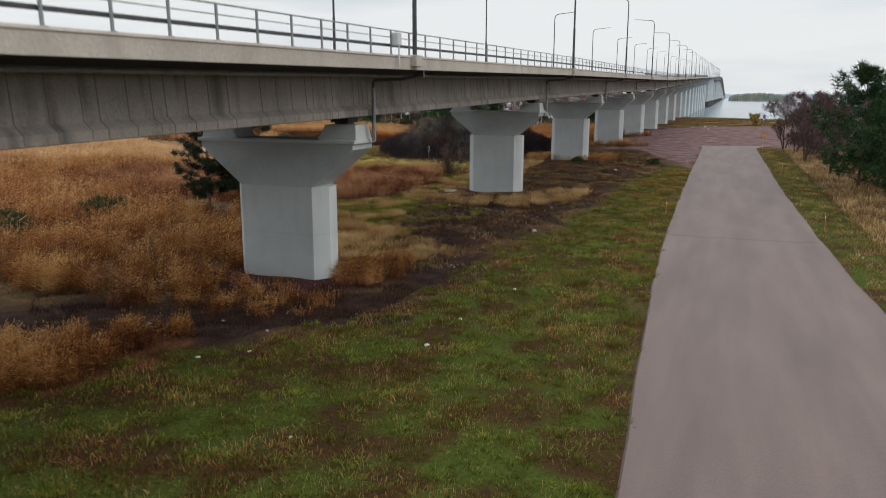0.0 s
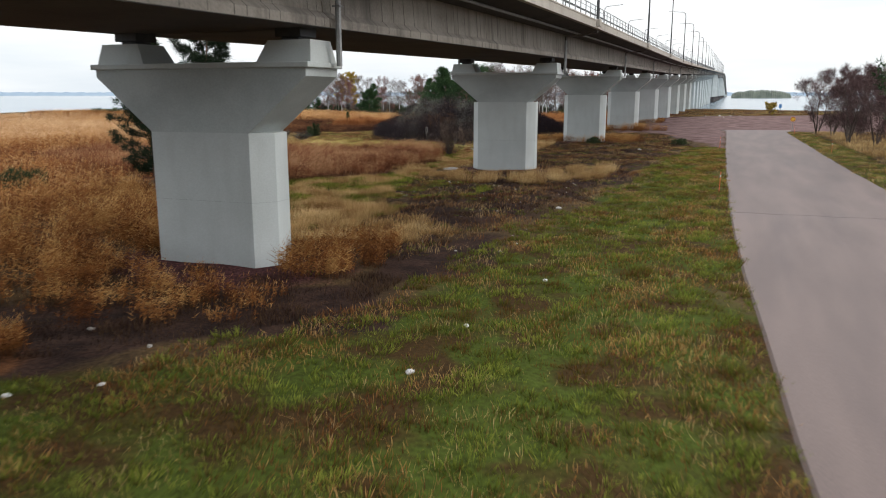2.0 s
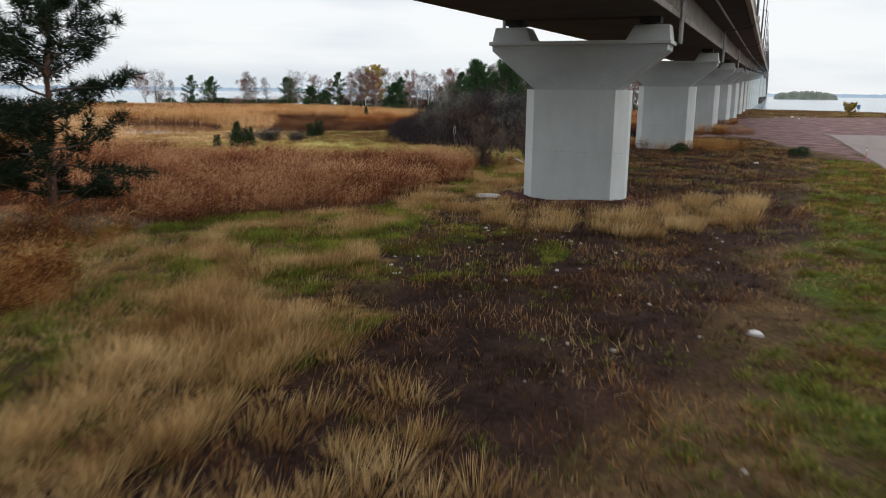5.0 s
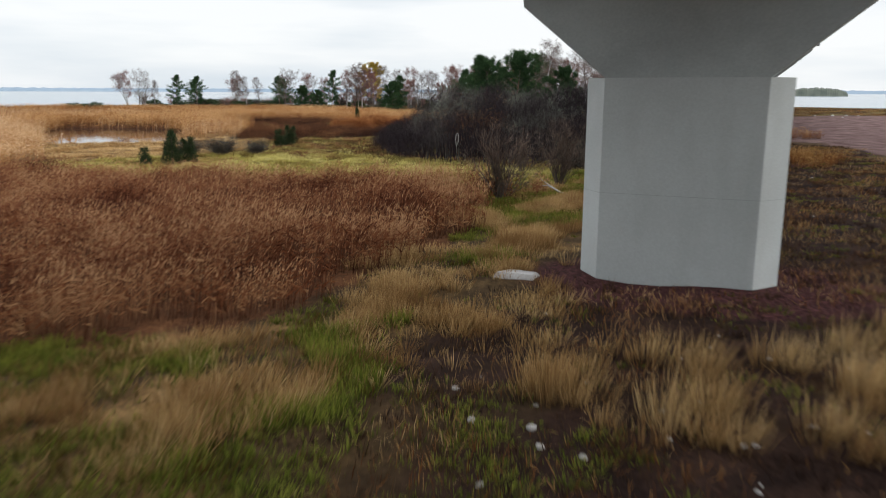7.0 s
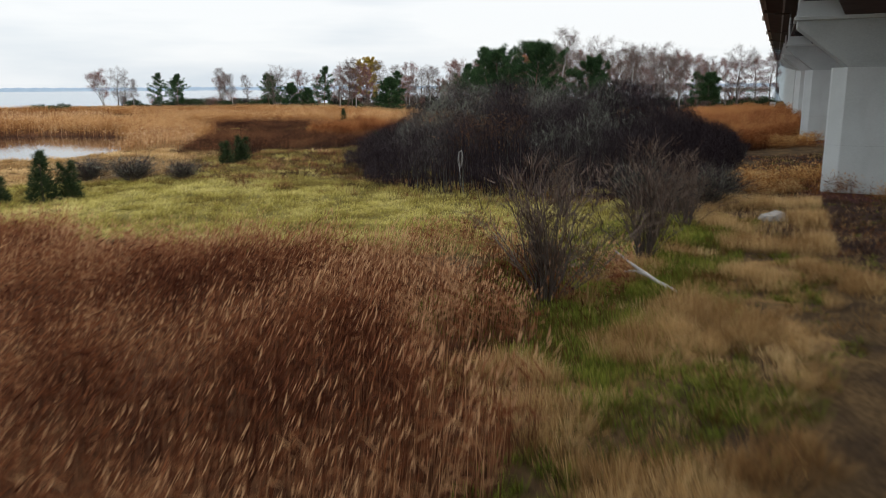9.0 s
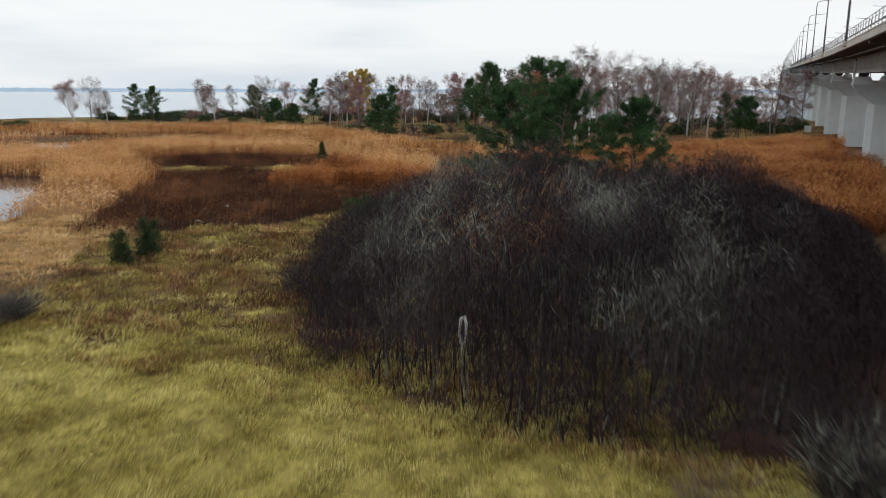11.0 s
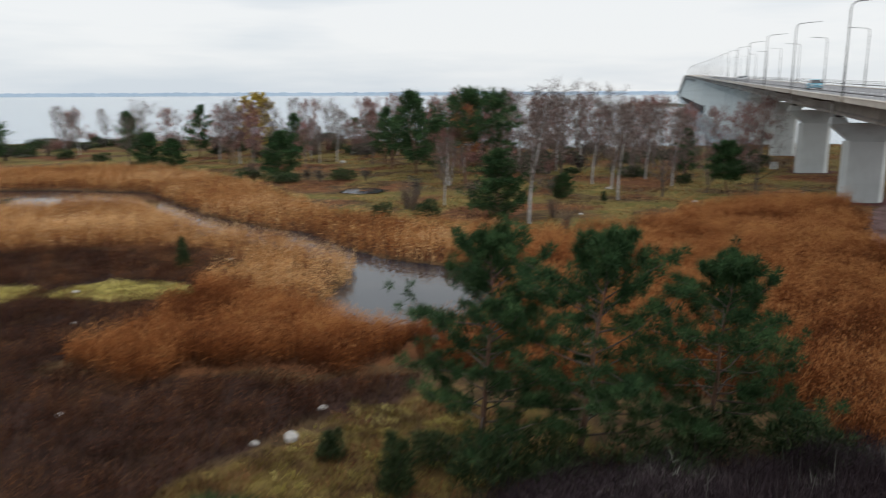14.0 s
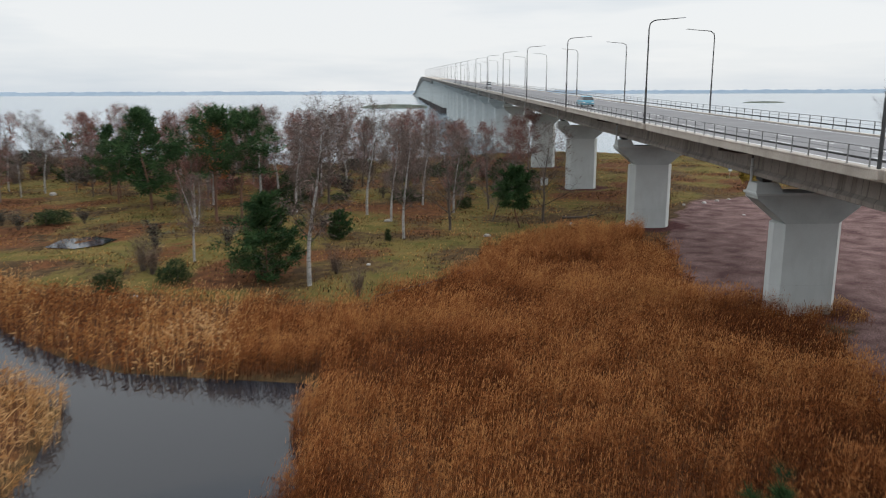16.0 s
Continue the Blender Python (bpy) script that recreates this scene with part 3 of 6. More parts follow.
# ---- roads ----
def ribbon(name, left, right, z, mat, thick=0.06):
    bm = bmesh.new()
    n = len(left)
    top = [(bm.verts.new((*p, z)), bm.verts.new((*q, z))) for p, q in zip(left, right)]
    low = [(bm.verts.new((p[0] - 0.15, p[1], z - thick)), bm.verts.new((q[0] + 0.15, q[1], z - thick))) for p, q in zip(left, right)]
    for i in range(n - 1):
        bm.faces.new((top[i][0], top[i][1], top[i + 1][1], top[i + 1][0]))
        bm.faces.new((low[i][0], top[i][0], top[i + 1][0], low[i + 1][0]))
        bm.faces.new((top[i][1], low[i][1], low[i + 1][1], top[i + 1][1]))
    for i in (0, n - 1):
        bm.faces.new((low[i][0], low[i][1], top[i][1], top[i][0]))
    return obj(name, bm, mat)


def road_edge(y, side):
    if side < 0:
        return 15.55 + 1.9 * math.exp(-(y + 15) / 26) if y > -40 else 15.55 + 1.9 * math.exp(25 / 26) + (-40 - y) * 0.18
    return 23.7 + 1.6 * math.exp(-(y - 3) / 32) if y > -40 else 23.7 + 1.6 * math.exp(43 / 32) + (-40 - y) * 0.18


ys = [-160 + 4 * i for i in range(68)]
rr = random.Random(5)
left = [(road_edge(y, -1) + rr.uniform(-0.07, 0.07), y) for y in ys]
right = [(road_edge(y, 1) + rr.uniform(-0.07, 0.07), y) for y in ys]
left[-1], right[-1] = (left[-1][0] - 0.8, 107), (right[-1][0] + 1.0, 109)
tagged(ribbon("road", left, right, 0.07, ROAD, 0.16), "worn reddish-grey asphalt road, slightly damp", "road", kind="structure")
bm = bmesh.new()
for i in range(24):
    x0 = 16.1 + i * 0.35
    y0 = 17.4 + 0.10 * math.sin(i * 0.9) + 0.01 * i
    box(bm, x0, x0 + 0.352, y0 - 0.035, y0 + 0.035, 0.05, 0.075)
tagged(obj("road_seam", bm, SEAM), "dark crack running across the asphalt road", "road seam", kind="structure")
lot = ribbon("parking_area", [(17, 156), (22, 180), (26, 190)], [(60, 150), (60, 175), (60, 186)], -0.30, LOT, 0.2)
tagged(lot, "pale grey asphalt parking area with white bays", "parking area", kind="structure")
bm = bmesh.new()
for i in range(9):
    box(bm, 20 + 3 * i, 20.12 + 3 * i, 163.5, 168.5, -0.305, -0.294)
box(bm, 19, 46, 166, 166.12, -0.305, -0.293)
tagged(obj("parking_lines", bm, PAINT), "white painted parking bay lines", "road marking", kind="structure")


# ---- bridge ----
def deck_z(y):
    """Height of the edge beam's top along the bridge."""
    if y < 150:
        return 9.98 + 0.0158 * y + 0.10 * math.exp(-((y - 45) / 35) ** 2)
    if y < 1180:
        return 12.35 + 0.0228 * (y - 150)
    s = y - 1180
    if s < 460:
        return 35.83 + 0.0228 * s - 0.0228 * s * s / 460
    return max(8.0, 35.83 - 0.0228 * (s - 460))


SPAN = 35.0
GIRDER = 2.52


def build_span():
    span = thing("bridge_span", (0, 0, 0), "concrete bridge span with box girder and asphalt deck", "bridge span", "bridge spans")
    L = SPAN
    bm = bmesh.new()
    prism(bm, [(-3.62, -0.80), (-3.70, -2.05), (-3.95, -2.26), (-3.95, -GIRDER), (3.95, -GIRDER), (3.95, -2.26), (3.70, -2.05), (3.62, -0.80)], 0.02, L - 0.02)
    girder = part("girder", bm, CONCRETE, span, "board-marked grey concrete girder")
    # Thin dark sheet added below the girder to paint the shade there.
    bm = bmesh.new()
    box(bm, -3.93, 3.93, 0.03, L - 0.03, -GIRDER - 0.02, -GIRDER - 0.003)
    part("girder_soffit", bm, SOFFIT, span, "dark sheet under the girder standing for shade")
    # Overhang coloured near-black, with the shade beneath it painted in.
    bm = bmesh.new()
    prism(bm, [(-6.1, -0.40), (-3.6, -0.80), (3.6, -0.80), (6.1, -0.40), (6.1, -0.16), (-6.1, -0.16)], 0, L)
    part("deck_slab", bm, SOFFIT, span, "slab overhang, near-black to stand for shade")
    bm = bmesh.new()
    box(bm, -6.05, 6.05, 0, L, -0.158, -0.10)
    part("road_surface", bm, DECK, span, "grey asphalt carriageway")
    for s in (-1, 1):
        bm = bmesh.new()
        prism(bm, [(s * 6.0, -0.16), (s * 6.0, 0.0), (s * 6.08, 0.02), (s * 6.5, 0.0), (s * 6.52, -0.07), (s * 6.48, -0.10), (s * 6.48, -0.56), (s * 6.2, -0.56), (s * 6.12, -0.42)], 0.006, L - 0.006)
        part("edge_beam", bm, FASCIA, span, "pale weathered concrete edge beam")
        bm = bmesh.new()
        tube(bm, [(s * 4.75, 0, -0.78), (s * 4.75, L, -0.78)], 0.075, 8)
        part("conduit", bm, STEEL, span, "grey pipe under the overhang")
        bm = bmesh.new()
        box(bm, s * 5.3 - 0.06, s * 5.3 + 0.06, 0, L, -0.099, -0.094)
        part("edge_line", bm, PAINT, span, "white edge line")
    bm = bmesh.new()
    box(bm, -0.07, 0.07, -1.5, 1.5, -0.099, -0.094)
    dash = part("lane_mark", bm, PAINT, span)
    dash.matrix_basis = Matrix.Translation((-0.2, 3, 0))
    for k in range(1, 6):
        share(dash, span, Matrix.Translation((-0.2, 3 + 6 * k, 0)))
    for k in range(1, 6):
        share(dash, span, Matrix.Translation((-3.0, 3 + 6 * k, 0)))
    r = random.Random(11)
    bm = bmesh.new()
    for s in (-1, 1):
        y = 0.5
        while y < L - 0.3:
            w = r.uniform(0.02, 0.04)
            prism(bm, [(s * 3.55, -0.83), (s * 3.628, -0.83), (s * 3.708, -2.05), (s * 3.956, -2.258), (s * 3.956, -GIRDER + 0.02), (s * 3.6, -GIRDER + 0.02)], y, y + w)
            y += r.choice((0.95, 1.0, 1.05, 1.9, 0.55))
    tagged(part("formwork_joint", bm, JOINT, girder, "dark vertical formwork joints"), kind="stuff")
    return span


def build_railing(side):
    """The railing of one span, along local y, on the edge beam."""
    rail = thing("bridge_railing", (0, 0, 0), "galvanised steel bridge railing with three rails", "railing", "bridge railings")
    x = side * 6.36
    for z, r, mat in ((0.93, 0.028, STEEL), (0.66, 0.018, STEEL), (0.36, 0.045, DARK_STEEL)):
        bm = bmesh.new()
        if r > 0.04:
            box(bm, x - side * 0.10 - 0.03, x - side * 0.10 + 0.03, 0.004, SPAN - 0.004, z - 0.055, z + 0.055, 0.012)
        else:
            tube(bm, [(x, 0.004, z), (x, SPAN - 0.004, z)], r, 6)
        part("rail", bm, mat, rail)
    bm = bmesh.new()
    box(bm, -0.025, 0.025, -0.035, 0.035, 0.0, 0.93)
    box(bm, -0.06, 0.06, -0.08, 0.08, 0.0, 0.02)
    post = part("post", bm, STEEL, rail)
    n = 19
    for k in range(n):
        m = Matrix.Translation((x, SPAN * (k + 0.5) / n, 0))
        if k == 0:
            post.matrix_basis = m
        else:
            share(post, rail, m)
    return rail


span_0 = build_span()
rails_0 = [build_railing(-1), build_railing(1)]
first = True
SPANS = range(-5, 19)
for k in SPANS:
    y0, y1 = SPAN * k + 1.1, SPAN * (k + 1) + 1.1
    z0, z1 = deck_z(y0), deck_z(y1)
    m = pose(0, y0, z0, math.degrees(math.atan2(z1 - z0, SPAN)))
    if first:
        span_0.matrix_basis = m
        for r0 in rails_0:
            r0.matrix_basis = m
        first = False
    else:
        copy_thing(span_0, m)
        if k < 13:
            for r0 in rails_0:
                copy_thing(r0, m)


def octagon(hw, hd, cx, cy, z):
    return [(-hw + cx, -hd, z), (hw - cx, -hd, z), (hw, -hd + cy, z), (hw, hd - cy, z), (hw - cx, hd, z), (-hw + cx, hd, z), (-hw, hd - cy, z), (-hw, -hd + cy, z)]


def bridge_pier(y):
    low = deck_z(y) - GIRDER
    base = -1.0 if y < 300 else -3.0
    p = thing("bridge_pier", (-0.22, y - 0.22, base), "light grey painted concrete hammerhead bridge pier", "bridge pier", "bridge piers")
    top = low - base - 1.05
    neck = top - 2.15
    bm = bmesh.new()
    loft(bm, [octagon(2.41, 0.98, 0.54, 0.62, 0), octagon(2.41, 0.98, 0.54, 0.62, neck - 0.004)])
    part("shaft", bm, PIER, p)
    bm = bmesh.new()
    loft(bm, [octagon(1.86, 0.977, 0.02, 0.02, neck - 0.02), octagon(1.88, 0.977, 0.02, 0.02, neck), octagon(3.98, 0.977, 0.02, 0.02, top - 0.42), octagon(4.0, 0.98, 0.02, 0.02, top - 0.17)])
    part("hammerhead", bm, PIER_HEAD, p, "flared pier head with deck shade in its colour")
    bm = bmesh.new()
    box(bm, -4.12, 4.12, -1.08, 1.08, top - 0.168, top, 0.02)
    part("ledge", bm, PIER, p, "thin projecting ledge")
    for s in (-1, 1):
        bm = bmesh.new()
        c = s * 3.1
        loft(bm, [[(c - 0.95, -0.8, top + 0.004), (c + 0.95, -0.8, top + 0.004), (c + 0.95, 0.8, top + 0.004), (c - 0.95, 0.8, top + 0.004)],
                  [(c - (0.62 if s > 0 else 0.86), -0.62, top + 0.66), (c + (0.86 if s > 0 else 0.62), -0.62, top + 0.66),
                   (c + (0.86 if s > 0 else 0.62), 0.62, top + 0.66), (c - (0.62 if s > 0 else 0.86), 0.62, top + 0.66)]])
        part("bearing_block", bm, PIER, p, "sloped bearing pedestal")
        bm = bmesh.new()
        box(bm, c - 0.30, c + 0.30, -0.34, 0.34, top + 0.662, top + 0.76, 0.01)
        box(bm, c - 0.45, c + 0.45, -0.48, 0.48, top + 0.76, top + 1.06, 0.015)
        part("bearing", bm, RUBBER, p, "dark bridge bearing")
    for z in (1.0 + 2.1,):
        if z < neck - 0.6:
            bm = bmesh.new()
            loft(bm, [octagon(2.412, 0.982, 0.54, 0.62, z), octagon(2.412, 0.982, 0.54, 0.62, z + 0.010)])
            part("pour_joint", bm, PIER_WORN, p, "faint casting joint")
    return p


def drain_pipe(y, side):
    low = deck_z(y) - GIRDER
    d = thing("drain_pipe", (0, 0, 0), "drain pipe running down beside the bridge girder", "drain pipe", "drain pipes")
    bm = bmesh.new()
    x, z = side * 4.12, deck_z(y)
    tube(bm, [(side * 6.1, y + 0.9, z - 0.75), (side * 5.2, y + 0.75, z - 0.93), (x + side * 0.1, y + 0.3, z - 0.98), (x, y + 0.25, z - 1.05), (x, y + 0.25, z - 1.3)], 0.07, 8)
    part("upper_pipe", bm, PIPE_DARK, d, "dark brown elbow pipe")
    bm = bmesh.new()
    tube(bm, [(x, y + 0.25, z - 1.3), (x, y + 0.25, low - 1.15)], 0.095, 8)
    part("downpipe", bm, PLASTIC if side < 0 else STEEL, d, "pale vertical downpipe")
    bm = bmesh.new()
    box(bm, x - 0.13, x + 0.13, y + 0.12, y + 0.38, z - 1.9, z - 1.86)
    part("clamp", bm, STEEL, d)
    bm = bmesh.new()
    box(bm, side * 6.18 - 0.12, side * 6.18 + 0.12, y + 0.78, y + 1.02, z - 0.82, z - 0.57)
    part("inlet_box", bm, PIPE_DARK, d, "small drain inlet box")


for k in range(-2, 18):
    pier_y = SPAN * k + 1.1 - (min(1.0, 0.4 + 0.1 * k) if k > 1 else 0.0)
    bridge_pier(pier_y)
    if k < 12:
        for s in (-1, 1):
            drain_pipe(pier_y, s)


def build_lamp():
    lamp = thing("street_lamp", (0, 0, 0), "slender dark steel street lamp on the bridge", "street lamp", "bridge street lamps")
    bm = bmesh.new()
    tube(bm, [(0, 0, 0.02), (0, 0, 3.2), (0, 0, 3.25), (0, 0, 8.3), (0.08, 0, 8.75), (0.45, 0, 9.02), (0.8, 0, 9.06)], [0.10, 0.095, 0.075, 0.06, 0.055, 0.05, 0.05], 8)
    part("pole", bm, DARK_STEEL, lamp)
    bm = bmesh.new()
    tube(bm, [(0.8, 0, 9.06), (2.6, 0, 9.2)], [0.045, 0.035], 6)
    part("arm", bm, DARK_STEEL, lamp)
    bm = bmesh.new()
    loft(bm, [[(2.55, -0.1, 9.17), (3.25, -0.14, 9.23), (3.25, 0.14, 9.23), (2.55, 0.1, 9.17)], [(2.6, -0.07, 9.25), (3.2, -0.08, 9.30), (3.2, 0.08, 9.30), (2.6, 0.07, 9.25)]])
    part("lamp_head", bm, STEEL, lamp, "flat grey lamp head")
    bm = bmesh.new()
    box(bm, -0.24, 0.24, -0.35, 0.35, -0.45, 0.02, 0.02)
    part("lamp_foot", bm, FASCIA, lamp, "concrete corbel under the pole")
    return lamp


lamp_0 = build_lamp()
first = True
for k in range(-3, 30):
    for s, y in ((1, SPAN * k + 0.4), (-1, SPAN * k + 17.6)):
        m = pose(s * 6.52, y, deck_z(y) + 0.01, 0, 0, 180 if s > 0 else 0)
        if first:
            lamp_0.matrix_basis, first = m, False
        else:
            copy_thing(lamp_0, m)

cab = thing("control_box", (6.5, -1.45, deck_z(-1.45)), "small grey control box fixed to the bridge railing", "control box")
bm = bmesh.new()
box(bm, -0.15, 0.15, -0.2, 0.2, 0.35, 0.85, 0.03)
part("casing", bm, PLASTIC, cab)
bm = bmesh.new()
tube(bm, [(0.1, 0, 0.36), (0.12, 0, -0.5)], 0.035, 6)
part("cable_tube", bm, PLASTIC, cab)


def far_bridge():
    """The long high part over the strait."""
    fb = thing("high_bridge", (0, 0, 0), "long concrete bridge rising over the strait", "bridge")
    y_ends = [666.1 + 35 * i for i in range(8)] + [911.1 + 98 * i + (35 if i else 0) for i in range(10)]
    y_ends = sorted(set(y_ends)) + [1900 + 60 * i for i in range(40)]
    bm, bs = bmesh.new(), bmesh.new()
    pts = []
    for a, b in zip(y_ends, y_ends[1:]):
        n = 8 if b - a > 70 and a < 1890 else 2
        for i in range(n):
            y = a + (b - a) * i / n
            u = i / n
            d = 2.6 + (3.8 * (2 * u - 1) ** 2 if n == 8 else 0)
            pts.append((y, d))
    pts.append((y_ends[-1], 2.6))
    for (ya, da), (yb, db) in zip(pts, pts[1:]):
        za, zb = deck_z(ya), deck_z(yb)
        loft(bm, [[(-3.9, ya, za - da), (3.9, ya, za - da), (3.7, ya, za - 0.7), (-3.7, ya, za - 0.7)], [(-3.9, yb, zb - db), (3.9, yb, zb - db), (3.7, yb, zb - 0.7), (-3.7, yb, zb - 0.7)]])
        loft(bs, [[(-6.5, ya, za - 0.6), (6.5, ya, za - 0.6), (6.5, ya, za), (-6.5, ya, za)], [(-6.5, yb, zb - 0.6), (6.5, yb, zb - 0.6), (6.5, yb, zb), (-6.5, yb, zb)]])
    part("girder", bm, CONCRETE, fb)
    part("deck_slab", bs, FASCIA, fb)
    for i, y in enumerate(y_ends):
        h = deck_z(y) - (6.2 if 900 < y < 1890 else 2.6)
        bm = bmesh.new()
        w = 3.2 if 900 < y < 1890 else 2.4
        loft(bm, [octagon(w, 1.5, 0.5, 0.5, -4), octagon(w, 1.3, 0.5, 0.5, h)])
        q = part("pier", bm, PIER, fb)
        q.matrix_basis = Matrix.Translation((0, y, 0))
        if y < 1900:
            bm = bmesh.new()
            loft(bm, [octagon(w + 1.6, 2.6, 0.8, 0.8, -4), octagon(w + 1.6, 2.6, 0.8, 0.8, 3.4)])
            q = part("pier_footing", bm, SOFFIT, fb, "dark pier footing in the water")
            q.matrix_basis = Matrix.Translation((0, y, 0))


far_bridge()


# ---- growth ----
def scatter(poly, n, seed, clump=0.0, size=1.5, margin=0.0, box_=None, edge=0.0):
    """Places strewn over a polygon, gathered in tufts by clump (0 to 1)."""
    r = np.random.default_rng(seed)
    p = np.array(poly)
    x0, y0, x1, y1 = box_ or (*p.min(0), *p.max(0))
    xs_, ys_, have = [], [], 0
    while have < n:
        x, y = r.uniform(x0, x1, n * 2), r.uniform(y0, y1, n * 2)
        ok = inside(poly, x, y) if margin == 0 else depth_in(poly, x, y) + edge + margin * waves(x, y, 4, seed + 5) > 0
        if clump:
            ok &= r.uniform(0, 1, len(x)) < 1 - clump + clump * np.clip((0.5 if clump < 0.8 else 0.15) + (1.1 if clump < 0.8 else 2.2) * waves(x, y, size, seed + 1), 0, 1.3)
        xs_.append(x[ok])
        ys_.append(y[ok])
        have += int(ok.sum())
    return np.concatenate(xs_)[:n], np.concatenate(ys_)[:n]


def blades(x, y, z, h, w, lean, seed, tone=None, wind=None):
    """One pointed leaf for each place."""
    r = np.random.default_rng(seed)
    n = len(x)
    a, b = r.uniform(0, math.tau, n), r.uniform(0, math.tau, n)
    if wind is not None:
        b = wind + r.normal(0, 0.7, n)
    v = np.empty((n, 3, 3))
    base = np.stack([x, y, z - 0.03], -1)
    side = np.stack([np.cos(a) * w / 2, np.sin(a) * w / 2, np.zeros(n)], -1)
    v[:, 0], v[:, 1] = base - side, base + side
    k = np.abs(r.normal(0, 1, n)) * lean
    v[:, 2] = base + np.stack([np.cos(b) * k * h, np.sin(b) * k * h, h / np.sqrt(1 + 0.5 * k * k)], -1)
    t = np.arange(n * 3).reshape(n, 3)
    tone = r.uniform(0, 1, n) if tone is None else np.clip(tone + r.normal(0, 0.28, n), 0, 1)
    return v.reshape(-1, 3), t, np.repeat(tone, 3), np.tile([0.0, 0.0, 1.0], n)


def reeds(x, y, z, h, seed, tone=None, width=0.016, plume=0.07, leaves=2, wind=0.6):
    """Stalks with narrow leaves and a plume that hangs to one side."""
    r = np.random.default_rng(seed)
    n = len(x)
    tone = r.uniform(0.1, 0.9, n) if tone is None else np.clip(tone + r.normal(0, 0.2, n), 0, 1)
    w_dir = wind + r.normal(0, 0.6, n)
    k = np.abs(r.normal(0.12, 0.10, n))
    top = np.stack([x + np.cos(w_dir) * k * h, y + np.sin(w_dir) * k * h, z + h * 0.93], -1)
    base = np.stack([x, y, z - 0.05], -1)
    vs, tn, rs = [], [], []

    def tri(p, q, s, dt, rise):
        vs.append(np.stack([p, q, s], 1))
        tn.append(np.repeat(np.clip(tone + dt, 0, 1)[:, None], 3, 1))
        rs.append(np.tile(np.array(rise), (n, 1)))

    a = r.uniform(0, math.tau, n)
    side = np.stack([np.cos(a), np.sin(a), np.zeros(n)], -1)
    tri(base - side * width / 2, base + side * width / 2, top, 0, (0.0, 0.0, 0.9))
    for i in range(leaves):
        f = r.uniform(0.25, 0.8, n)[:, None]
        st = base + (top - base) * f
        b = r.uniform(0, math.tau, n)
        ln = r.uniform(0.2, 0.38, n) * h
        end = st + np.stack([np.cos(b) * ln * 0.75, np.sin(b) * ln * 0.75, ln * r.uniform(0.1, 0.8, n)], -1)
        tri(st, st + np.stack([np.zeros(n), np.zeros(n), np.full(n, width * 2.2)], -1), end, -0.05, (0.5, 0.5, 0.8))
    if plume:
        pl = r.uniform(0.12, 0.2, n) * np.maximum(h, 0.8)
        tip = top + np.stack([np.cos(w_dir) * pl * 0.45, np.sin(w_dir) * pl * 0.45, pl * 0.8], -1)
        mid = (top + tip) / 2 + np.stack([np.sin(w_dir) * plume / 2, -np.cos(w_dir) * plume / 2, -np.full(n, plume * 0.3)], -1)
        tri(top, mid, tip, r.normal(0.26, 0.14, n), (1.0, 1.0, 1.0))
    m = len(vs)
    v = np.stack(vs, 1).reshape(-1, 3)
    return v, np.arange(n * m * 3).reshape(-1, 3), np.stack(tn, 1).ravel(), np.stack(rs, 1).ravel()


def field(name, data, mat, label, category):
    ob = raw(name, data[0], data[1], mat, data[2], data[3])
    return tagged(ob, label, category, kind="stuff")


def merged(*sets):
    off, vs, ts, tn, rs = 0, [], [], [], []
    for v, t, a, b in sets:
        vs.append(v)
        ts.append(t + off)
        tn.append(a)
        rs.append(b)
        off += len(v)
    return np.concatenate(vs), np.concatenate(ts), np.concatenate(tn), np.concatenate(rs)


def grow(poly, n, seed, lo, hi, width, lean, clump=0.5, size=1.5, tone_size=4.0, margin=0.0, box_=None, drop=None):
    x, y = scatter(poly, n, seed, clump, size, margin, box_)
    if drop is not None:
        ok = drop(x, y)
        x, y = x[ok], y[ok]
    r = np.random.default_rng(seed + 9)
    f = np.clip(0.5 + 0.5 * waves(x, y, size, seed + 1), 0, 1)
    h = (lo + (hi - lo) * np.clip(0.65 * f + 0.35 * r.uniform(0, 1, len(x)), 0, 1))
    tone = 0.5 + 0.32 * waves(x, y, tone_size, seed + 2) + 0.30 * waves(x, y, 1.1, seed + 6)
    return blades(x, y, height(x, y), h, width * r.uniform(0.7, 1.4, len(x)), lean, seed + 3, tone)


